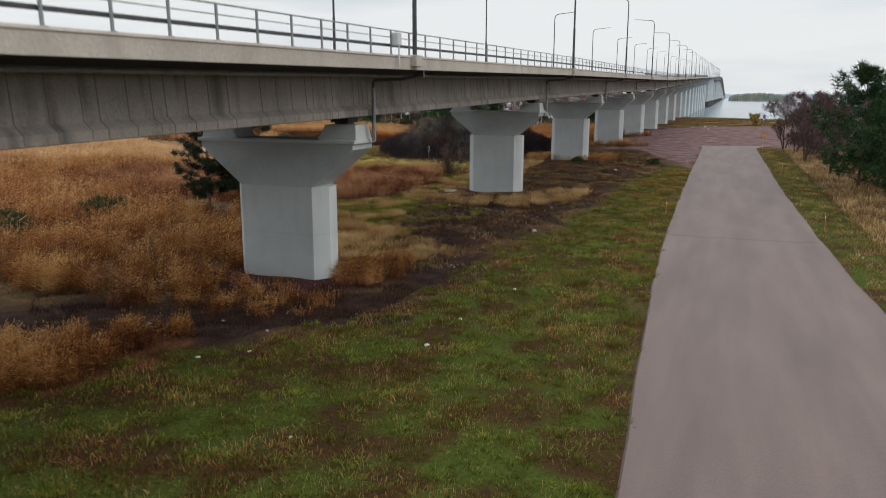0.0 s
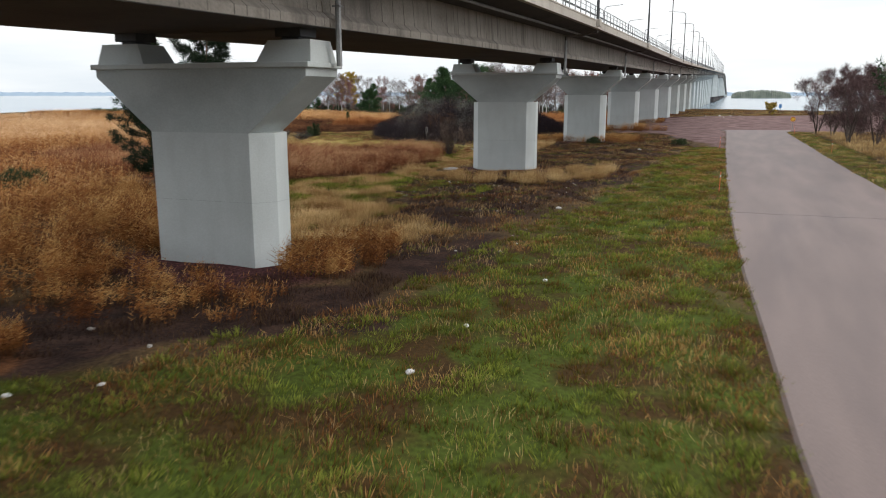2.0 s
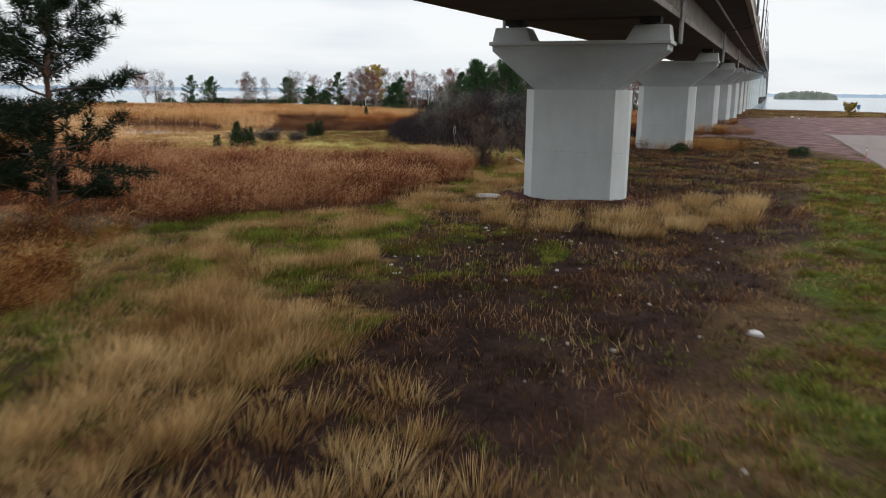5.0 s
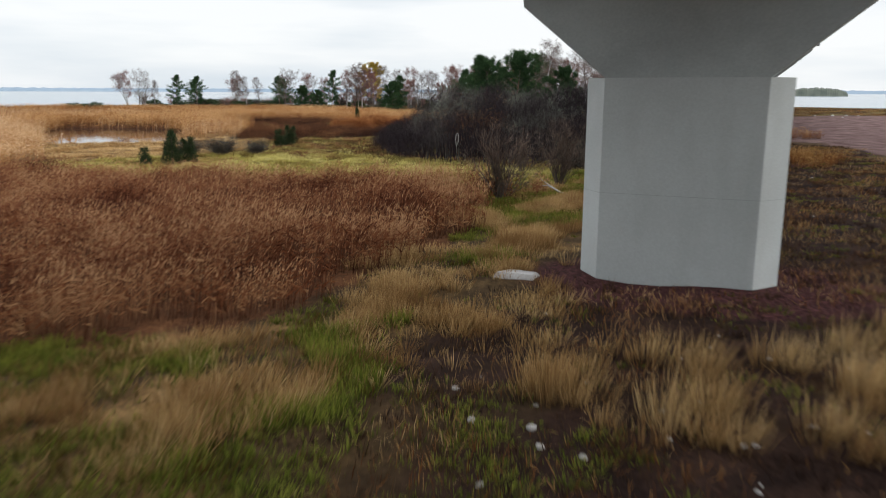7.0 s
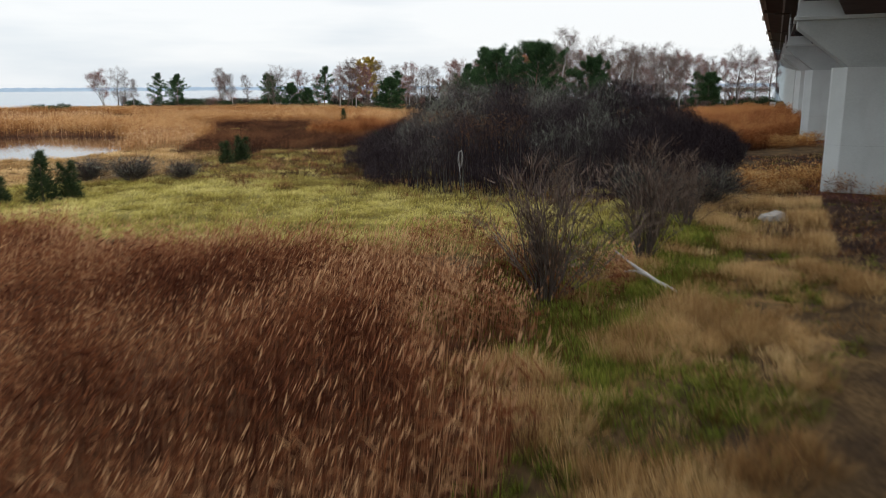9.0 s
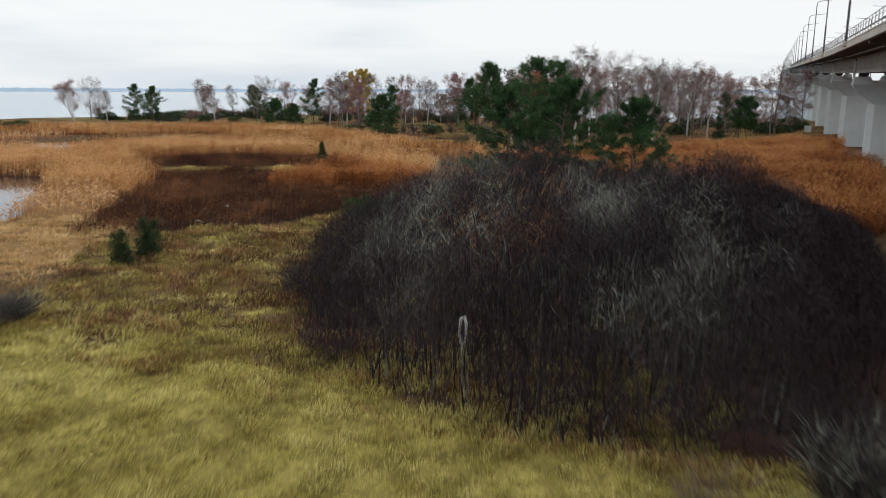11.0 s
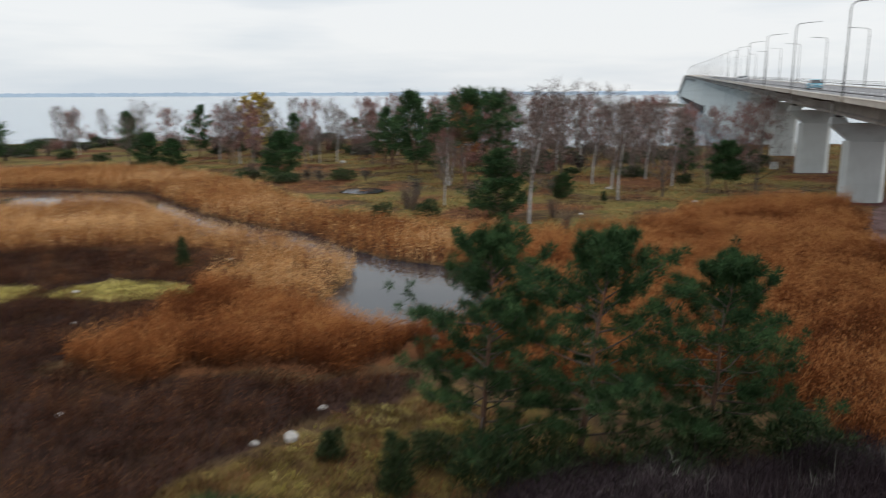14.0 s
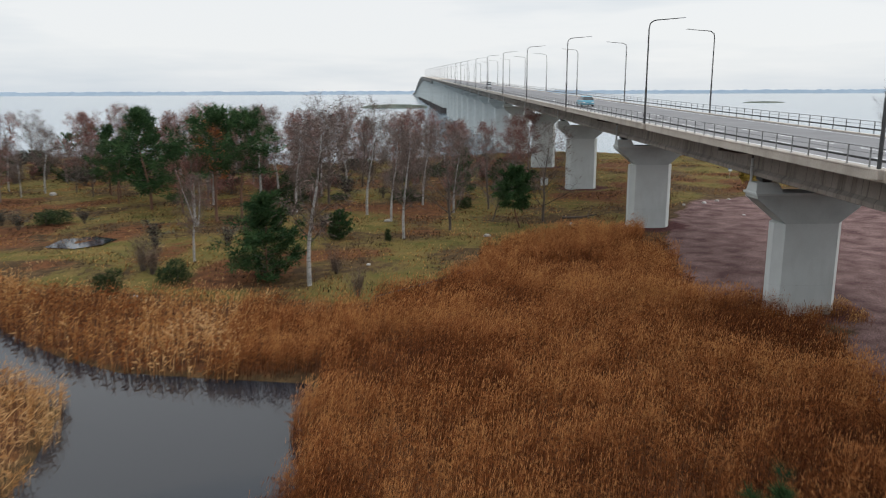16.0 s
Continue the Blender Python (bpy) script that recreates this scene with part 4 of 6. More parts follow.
def tussocks(poly, n, per, seed, lo, hi, width, spread, lean=0.9, clump=0.6, size=2.0, tone_size=4.0, margin=0.0, box_=None, drop=None, bias=0.0):
    """Tufts of grass: leaves that rise and lean outwards from shared roots, each tuft with its own height and tone."""
    x, y = scatter(poly, n, seed, clump, size, margin, box_)
    if drop is not None:
        ok = drop(x, y)
        x, y = x[ok], y[ok]
    r = np.random.default_rng(seed + 9)
    m = len(x)
    f = np.clip(0.5 + 0.4 * waves(x, y, size, seed + 1) + r.normal(0, 0.22, m), 0, 1.15)
    tall = lo + (hi - lo) * f
    tone = 0.5 + bias + 0.30 * waves(x, y, tone_size, seed + 2) + 0.26 * waves(x, y, tone_size * 0.35, seed + 4) + r.normal(0, 0.18, m)
    rad = spread * r.uniform(0.5, 1.5, m)
    X, Y, H, T, R = (np.repeat(v, per) for v in (x, y, tall, tone, rad))
    k = m * per
    a, q = r.uniform(0, math.tau, k), np.sqrt(r.uniform(0, 1, k))
    X, Y = X + np.cos(a) * q * R * 0.6, Y + np.sin(a) * q * R * 0.6
    H = H * r.uniform(0.55, 1.1, k) * (1 - 0.3 * q)
    out = H * lean * (0.15 + 0.85 * q) * r.uniform(0.4, 1.2, k)
    base = np.stack([X, Y, height(X, Y) - 0.03], -1)
    b = r.uniform(0, math.tau, k)
    w = width * r.uniform(0.7, 1.4, k)
    side = np.stack([np.cos(b) * w / 2, np.sin(b) * w / 2, np.zeros(k)], -1)
    tip = base + np.stack([np.cos(a) * out + 0.12 * H, np.sin(a) * out, np.sqrt(np.maximum(H * H - 0.5 * out * out, 0.2 * H * H))], -1)
    v = np.stack([base - side, base + side, tip], 1).reshape(-1, 3)
    return v, np.arange(k * 3).reshape(-1, 3), np.repeat(np.clip(T + r.normal(0, 0.13, k), 0, 1), 3), np.tile([0.0, 0.0, 1.0], k)


def stand(poly, n, seed, lo, hi, clump=0.3, size=3.0, tone_size=7.0, margin=0.0, box_=None, drop=None, edge=0.0, **kw):
    x, y = scatter(poly, n, seed, clump, size, margin, box_, edge)
    wet = np.maximum(depth_in(POND_MAIN, x, y), depth_in(POND_WEST, x, y)) > 0.7
    x, y = x[~wet], y[~wet]
    if drop is not None:
        ok = drop(x, y)
        x, y = x[ok], y[ok]
    r = np.random.default_rng(seed + 9)
    h = lo + (hi - lo) * np.clip(0.5 + 0.3 * waves(x, y, 6, seed + 1) + 0.22 * waves(x, y, 1.7, seed + 7) + r.normal(0, 0.2, len(x)), 0, 1.25)
    tone = 0.45 + 0.28 * waves(x, y, tone_size, seed + 2) + 0.22 * waves(x, y, 1.8, seed + 4)
    return reeds(x, y, np.maximum(height(x, y), WATER_Z - 0.15), h, seed + 3, tone, **kw)


def off_road(x, y):
    left_ = 15.5 + 1.9 * np.exp(-(np.clip(y, -40, 120) + 15) / 26) + 0.22 * waves(x, y, 1.2, 77)
    right_ = 23.7 + 1.6 * np.exp(-(np.clip(y, -40, 120) - 3) / 32) - 0.2 * waves(x, y, 1.2, 78)
    return ~((x > left_) & (x < right_) & (y < 108)) & (np.hypot(np.maximum(np.abs(x + 0.1) - 2.0, 0), np.maximum(np.abs((y - 0.6 + 17.5) % 35 - 17.5) - 0.9, 0)) > 0.3)


LUSH_NEAR = [(22, -40), (18.2, -15), (17.2, 5), (16.6, 21), (16.2, 64), (12.4, 66), (10.4, 44), (9.0, 22), (8.2, 8), (6.8, -3), (4.0, -8.6), (-2, -16), (-4, -34)]
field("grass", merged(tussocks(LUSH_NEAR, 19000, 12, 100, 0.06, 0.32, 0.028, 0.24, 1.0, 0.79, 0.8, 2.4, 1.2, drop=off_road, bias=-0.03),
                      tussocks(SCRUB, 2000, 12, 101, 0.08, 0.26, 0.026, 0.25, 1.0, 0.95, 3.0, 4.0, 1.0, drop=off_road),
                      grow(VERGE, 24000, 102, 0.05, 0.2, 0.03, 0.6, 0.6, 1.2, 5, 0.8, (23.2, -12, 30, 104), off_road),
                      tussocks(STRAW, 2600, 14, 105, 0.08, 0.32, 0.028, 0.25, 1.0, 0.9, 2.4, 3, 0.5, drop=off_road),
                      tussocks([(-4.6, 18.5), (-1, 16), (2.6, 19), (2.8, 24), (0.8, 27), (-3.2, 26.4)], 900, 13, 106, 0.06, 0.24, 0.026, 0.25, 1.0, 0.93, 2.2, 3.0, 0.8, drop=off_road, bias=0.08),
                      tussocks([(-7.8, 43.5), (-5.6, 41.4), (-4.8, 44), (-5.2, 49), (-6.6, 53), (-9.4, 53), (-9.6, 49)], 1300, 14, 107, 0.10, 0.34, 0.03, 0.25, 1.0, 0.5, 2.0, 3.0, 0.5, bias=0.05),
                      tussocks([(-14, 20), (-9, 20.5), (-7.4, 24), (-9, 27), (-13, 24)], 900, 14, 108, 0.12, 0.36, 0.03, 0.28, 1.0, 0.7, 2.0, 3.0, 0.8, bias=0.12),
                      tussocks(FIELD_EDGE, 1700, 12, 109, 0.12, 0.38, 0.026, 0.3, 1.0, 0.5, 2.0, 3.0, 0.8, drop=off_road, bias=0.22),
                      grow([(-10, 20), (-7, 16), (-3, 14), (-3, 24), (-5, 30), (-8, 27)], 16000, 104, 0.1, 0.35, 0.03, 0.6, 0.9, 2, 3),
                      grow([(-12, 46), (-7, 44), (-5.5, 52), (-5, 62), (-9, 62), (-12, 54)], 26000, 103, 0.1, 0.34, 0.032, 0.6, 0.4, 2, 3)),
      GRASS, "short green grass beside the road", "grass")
field("dry_grass", merged(tussocks([(-6.8, 27), (-3.2, 25.6), (-0.8, 27.4), (-2.2, 31), (-2.9, 34.4), (-3.6, 38), (-6.6, 38)], 260, 24, 124, 0.2, 0.6, 0.016, 0.36, 0.9, 0.9, 1.6, 3, 0.8, drop=off_road, bias=-0.2),
                          tussocks(FIELD_EDGE, 900, 22, 118, 0.2, 0.6, 0.018, 0.34, 0.9, 0.8, 1.8, 3, 0.8, drop=off_road),
                          tussocks(POND_VIEW, 2600, 12, 119, 0.15, 0.5, 0.045, 0.5, 0.9, 0.6, 3, 5),
                          tussocks([(-2, 27.2), (0, 25.2), (3.6, 26), (7.6, 29.6), (8.2, 37), (5, 37), (4.4, 31.2), (1.8, 30.2), (-1.4, 30)], 230, 42, 153, 0.35, 1.0, 0.016, 0.5, 0.55, 0.93, 1.7, 2.5, 0.6, drop=off_road),
                          grow(VERGE, 9000, 116, 0.08, 0.3, 0.024, 0.7, 0.9, 1.8, 3, 1.0, (23.2, -12, 31, 104), off_road),
                          grow(LUSH_NEAR, 22000, 110, 0.08, 0.26, 0.014, 0.7, 0.95, 2.2, 3, 0.8, drop=off_road),
                          tussocks(STRAW, 3000, 28, 111, 0.2, 0.66, 0.018, 0.34, 0.9, 0.88, 2.2, 3, 1.5, drop=off_road, bias=-0.12),
                          tussocks([(-2.4, 4.6), (1.8, 4.4), (5.2, 5.4), (5.6, 8.6), (2.6, 10.5), (0.6, 14), (-4, 14)], 420, 34, 117, 0.25, 0.75, 0.018, 0.38, 0.9, 0.8, 1.8, 2.5, 0.8, drop=off_road),
                          grow(SCRUB, 15000, 112, 0.06, 0.32, 0.016, 0.9, 0.97, 2.6, 4, 1.0, drop=off_road),
                          grow([(-6, 56), (-2.8, 56), (-2.8, 66), (-4.4, 76), (-7, 78), (-8, 64)], 16000, 113, 0.2, 0.6, 0.02, 0.45, 0.8, 2, 4),
                          grow([(27.5, -20), (27.5, 104), (34, 104), (40, 30), (38, -20)], 30000, 114, 0.2, 0.8, 0.035, 0.5, 0.7, 3, 5),
                          grow(WOODS, 7000, 115, 0.12, 0.45, 0.07, 0.6, 0.9, 5, 9, 0, (-120, 142, 45, 290))),
      DRY, "tufts of dry straw-coloured grass", "grass")
field("meadow_grass", merged(tussocks(MEADOW_AREA, 9500, 13, 120, 0.12, 0.46, 0.026, 0.30, 1.0, 0.45, 1.4, 5, 1.0, (-50, 48, -4, 70)),
                             tussocks(MEADOW_AREA, 2200, 13, 128, 0.12, 0.42, 0.03, 0.34, 1.0, 0.93, 2.6, 4, 1.0, (-50, 64, -4, 104)),
                             *[grow(i, 1300, 122 + k, 0.15, 0.45, 0.04, 0.7, 0.8, 2.0, 3) for k, i in enumerate(ISLES)]),
      MEADOW, "yellow-green tussocky meadow grass", "grass")
field("rough_grass", merged(tussocks(MEADOW_AREA, 5200, 13, 121, 0.12, 0.5, 0.034, 0.36, 1.0, 0.6, 2.0, 4, 1.0, (-50, 64, -4, 104)),
                            grow(WOODS, 30000, 126, 0.08, 0.25, 0.07, 0.6, 0.85, 6, 10, 0, (-120, 142, 45, 290))),
      MEADOW_DULL, "rough olive and brown grass", "grass")
field("low_weeds", merged(grow(MEADOW_AREA, 20000, 134, 0.08, 0.4, 0.028, 0.7, 0.95, 2.2, 4, 1.0, (-50, 66, -4, 104)),
                          grow(WOODS, 30000, 133, 0.1, 0.5, 0.08, 0.6, 0.9, 7, 9, 0, (-120, 142, 45, 290)),
                          tussocks(SCRUB, 6500, 11, 130, 0.08, 0.38, 0.022, 0.24, 0.8, 0.6, 1.8, 4, 1.5, drop=off_road),
                          grow(MARSH, 45000, 131, 0.2, 0.7, 0.03, 0.5, 0.3, 3.0, 6, 1.0, drop=lambda x, y: cover("isle", x, y) < 0.5),
                          grow([(-7, 0), (-9, -6), (-3, -12), (3, -8.6), (6.5, -4), (7, 1), (3, -1)], 16000, 132, 0.06, 0.3, 0.02, 0.6, 0.8, 2, 4, drop=off_road)),
      DARK_WEED, "low dark withered weeds on bare soil", "weeds")
field("brown_weeds", merged(stand(WEED_FIELD, 52000, 140, 0.55, 1.45, 0.35, margin=2.2, leaves=1, plume=0.05, width=0.022),
                            grow(MEADOW_AREA, 22000, 144, 0.1, 0.5, 0.026, 0.7, 0.95, 2.6, 3, 1.0, (-50, 64, -4, 104)),
                            stand([(-11, 51), (-13, 53), (-16, 53.5), (-14, 56), (-8, 52), (-7.5, 46)], 600, 143, 0.5, 1.1, 0.9, 2, leaves=2)),
      BROWN_WEED, "dense red-brown withered dock and weeds", "weeds")
field("marsh_weeds", stand(MARSH, 36000, 142, 0.4, 1.1, 0.75, 2.2, leaves=1, plume=0.05, drop=lambda x, y: cover("isle", x, y) < 0.5),
      MARSH_WEED, "dark red-brown withered marsh weeds", "weeds")
NEAR_PIER = [(-2.5, -5.6), (0.5, -7.2), (5.0, -5.0), (4.6, -2.6), (2.4, -2.0), (-2.6, -1.6)]
RIGHT_TUFT = [(1.6, 1.9), (2.7, -0.8), (4.4, -1.2), (5.6, 0.4), (5.2, 3.4), (2.4, 4.4)]
field("tall_dry_weeds", merged(grow(SCRUB, 22000, 159, 0.06, 0.34, 0.018, 0.8, 0.9, 2.2, 4, 1.0, drop=off_road),
                               stand(RUSTY_TUFT, 11000, 141, 0.3, 0.9, 0.9, 1.5, margin=0.8, leaves=2, plume=0.04),
                               grow(VERGE, 8000, 164, 0.05, 0.22, 0.024, 0.7, 0.9, 2.2, 3, 1.0, (23.2, -12, 30, 104), off_road),
                               grow(LUSH_NEAR, 42000, 157, 0.06, 0.26, 0.024, 0.8, 0.95, 3.4, 3, 0.8, drop=off_road),
                               grow(WOODS, 30000, 158, 0.1, 0.4, 0.08, 0.7, 0.95, 8, 9, 0, (-120, 142, 45, 290)),
                               stand(WEEDY, 24000, 150, 0.3, 1.5, 0.9, 2.6, 3.0, margin=2.0, leaves=3, width=0.013, plume=0.045, drop=off_road),
                               stand(NEAR_PIER, 1300, 151, 0.25, 0.85, 0.97, 1.2, 1.5, leaves=5, width=0.011, plume=0.03, drop=off_road),
                               stand(RIGHT_TUFT, 1300, 152, 0.3, 1.3, 0.97, 1.1, 1.5, leaves=5, width=0.011, plume=0.03, drop=off_road),
                               stand([(-6, 68), (5, 67), (7, 75), (2.8, 77), (-6.5, 76)], 4200, 154, 0.4, 1.0, 0.9, 2, leaves=2, drop=off_road),
                               stand([(-7, 98), (3, 98), (7, 104), (3, 110), (-4, 110)], 5000, 155, 0.4, 1.1, 0.9, 2.5, leaves=1, drop=off_road),
                               stand([(-4, 137), (3.2, 136), (3.6, 143.5), (-4, 143.6)], 2600, 156, 0.4, 0.9, 0.8, 2, leaves=2, drop=off_road)),
      AMBER, "tall amber dry weeds round the bridge piers", "weeds")


def wet_bank(x, y):
    """The low bank between marsh and pond."""
    return (x + 1.5 * waves(x, y, 3, 78) > -56) & (y + 2 * waves(x, y, 4, 79) < 117)


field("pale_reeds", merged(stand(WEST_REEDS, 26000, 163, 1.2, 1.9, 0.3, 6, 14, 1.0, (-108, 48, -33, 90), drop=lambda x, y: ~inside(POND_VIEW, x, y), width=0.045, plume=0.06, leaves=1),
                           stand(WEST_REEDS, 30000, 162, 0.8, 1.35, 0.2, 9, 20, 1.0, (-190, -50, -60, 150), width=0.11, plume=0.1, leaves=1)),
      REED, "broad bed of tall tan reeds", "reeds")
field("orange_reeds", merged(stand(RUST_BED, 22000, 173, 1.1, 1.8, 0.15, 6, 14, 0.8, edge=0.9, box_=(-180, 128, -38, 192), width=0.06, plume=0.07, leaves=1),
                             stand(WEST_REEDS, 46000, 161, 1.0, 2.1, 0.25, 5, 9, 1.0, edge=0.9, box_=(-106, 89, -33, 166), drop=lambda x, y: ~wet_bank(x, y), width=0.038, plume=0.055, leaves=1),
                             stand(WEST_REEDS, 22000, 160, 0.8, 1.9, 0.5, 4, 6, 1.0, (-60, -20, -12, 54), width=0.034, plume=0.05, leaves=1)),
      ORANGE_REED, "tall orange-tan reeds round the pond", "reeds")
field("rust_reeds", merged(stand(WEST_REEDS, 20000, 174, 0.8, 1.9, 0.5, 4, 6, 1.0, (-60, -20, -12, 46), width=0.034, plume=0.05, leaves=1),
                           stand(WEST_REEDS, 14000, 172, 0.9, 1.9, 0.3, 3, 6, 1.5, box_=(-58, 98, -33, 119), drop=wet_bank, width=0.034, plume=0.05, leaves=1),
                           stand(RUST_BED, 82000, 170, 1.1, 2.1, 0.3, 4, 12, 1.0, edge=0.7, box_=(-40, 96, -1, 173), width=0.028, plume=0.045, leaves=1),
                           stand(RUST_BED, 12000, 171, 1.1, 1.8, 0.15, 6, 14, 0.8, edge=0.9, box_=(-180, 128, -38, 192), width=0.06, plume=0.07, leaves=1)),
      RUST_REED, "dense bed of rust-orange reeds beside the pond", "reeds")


# ---- thicket ----
def thicket():
    r = np.random.default_rng(31)
    x, y = scatter(THICKET, 230000, 32, 0.25, 3.0, 1.2)
    n = len(x)
    d = np.clip(depth_in(THICKET, x, y), 0, 20)
    roof = np.minimum(1.3 + 0.62 * d, 5.0 - 0.10 * np.clip(x + 14, 0, 9)) * (1 + 0.2 * waves(x, y, 5, 33)) * (1 - 0.45 * soft(y - 92, 8)) + 0.5 * waves(x, y, 2.4, 34)
    roof = np.clip(roof, 0.7, 6)
    z = roof * np.sqrt(r.uniform(0.02, 1.0, n))
    u = r.uniform(0, math.tau, n)
    ln = r.uniform(0.25, 0.7, n)
    up = r.uniform(0.25, 1.0, n)
    g = height(x, y)
    p = np.stack([x, y, g + z - 0.2], -1)
    s = np.sqrt(1 - np.minimum(up, 0.98) ** 2)
    q = p + ln[:, None] * np.stack([np.cos(u) * s, np.sin(u) * s, up], -1)
    a = r.uniform(0, math.tau, n)
    w = r.uniform(0.010, 0.026, n)[:, None]
    side = np.stack([np.cos(a), np.sin(a), r.uniform(-0.6, 0.6, n)], -1) * w / 2
    v = np.stack([p - side, p + side, q], 1).reshape(-1, 3)
    # Tone paints light on the topmost twigs; lower and northeast ones stay darker.
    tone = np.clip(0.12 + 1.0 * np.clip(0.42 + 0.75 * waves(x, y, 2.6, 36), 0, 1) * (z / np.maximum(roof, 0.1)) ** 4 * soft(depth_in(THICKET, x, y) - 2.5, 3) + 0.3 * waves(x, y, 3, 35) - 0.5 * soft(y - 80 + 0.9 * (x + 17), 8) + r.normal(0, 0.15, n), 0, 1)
    return v, np.arange(n * 3).reshape(-1, 3), np.repeat(tone, 3), np.tile([0.0, 0.0, 1.0], n)


def stems():
    r = np.random.default_rng(41)
    x, y = scatter(THICKET, 5200, 42, 0.0)
    n = len(x)
    d = np.clip(depth_in(THICKET, x, y), 0, 20)
    h = np.minimum(0.9 + 0.5 * d, 4.2) * r.uniform(0.7, 1.0, n)
    return blades(x, y, height(x, y), h, r.uniform(0.05, 0.09, n), 0.2, 43, np.full(n, 0.3))


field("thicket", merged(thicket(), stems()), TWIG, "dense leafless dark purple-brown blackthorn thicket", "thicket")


field("amber_saplings", stand([(-24.6, 76.5), (-22.4, 75.8), (-19.4, 77.6), (-19.6, 79.4), (-23.6, 81)], 170, 44, 3.4, 4.8, 0.9, 1.6, 2.0, leaves=6, width=0.02, plume=0.03),
      AMBER, "slender saplings with amber withered leaves", "saplings")


# ---- trees and shrubs ----
def limb_mesh(name, segs, mat, parent, label="", sides=5):
    """Tapered limbs from (start, end, start radius, end radius)."""
    vs, ts = [], []
    ang = np.arange(sides) * math.tau / sides
    for p, q, r0, r1 in segs:
        p, q = np.array(p), np.array(q)
        d = q - p
        d = d / max(1e-6, np.linalg.norm(d))
        a = np.cross(d, (0.31, 0.9, 0.28))
        a /= max(1e-6, np.linalg.norm(a))
        b = np.cross(d, a)
        ring = np.cos(ang)[:, None] * a + np.sin(ang)[:, None] * b
        o = len(vs) * 2 * sides
        vs.append(np.concatenate([p + ring * r0, q + ring * r1]))
        for k in range(sides):
            j = (k + 1) % sides
            ts += [(o + k, o + j, o + sides + j), (o + k, o + sides + j, o + sides + k)]
    ob = raw(name, np.concatenate(vs), np.array(ts), mat, smooth=True)
    ob.parent = parent
    if label:
        tagged(ob, label)
    return ob


def sprays(points, dirs, count, length, width, seed, spread=0.7, droop=0.0, tone=None):
    """Fine leaves or twigs bursting from points."""
    r = np.random.default_rng(seed)
    P = np.repeat(np.array(points), count, 0)
    D = np.repeat(np.array(dirs), count, 0)
    n = len(P)
    e = r.normal(0, 1, (n, 3))
    e /= np.linalg.norm(e, axis=1)[:, None]
    d = D * (1 - spread) + e * spread
    d[:, 2] -= droop
    d /= np.maximum(1e-6, np.linalg.norm(d, axis=1))[:, None]
    ln = length * r.uniform(0.5, 1.3, n)[:, None]
    s = np.cross(d, r.normal(0, 1, (n, 3)))
    s /= np.maximum(1e-6, np.linalg.norm(s, axis=1))[:, None]
    P = P + e * length * 0.25
    v = np.stack([P - s * width / 2, P + s * width / 2, P + d * ln], 1).reshape(-1, 3)
    t = r.uniform(0, 1, n) if tone is None else np.clip(np.repeat(tone, count) + r.normal(0, 0.15, n), 0, 1)
    return v, np.arange(n * 3).reshape(-1, 3), np.repeat(t, 3), np.tile([0.0, 0.0, 1.0], n)


def crown(name, data, mat, parent, label=""):
    ob = raw(name, data[0], data[1], mat, data[2], data[3])
    ob.parent = parent
    if label:
        tagged(ob, label)
    return ob


def unit(v):
    v = np.array(v, float)
    return v / max(1e-6, np.linalg.norm(v))


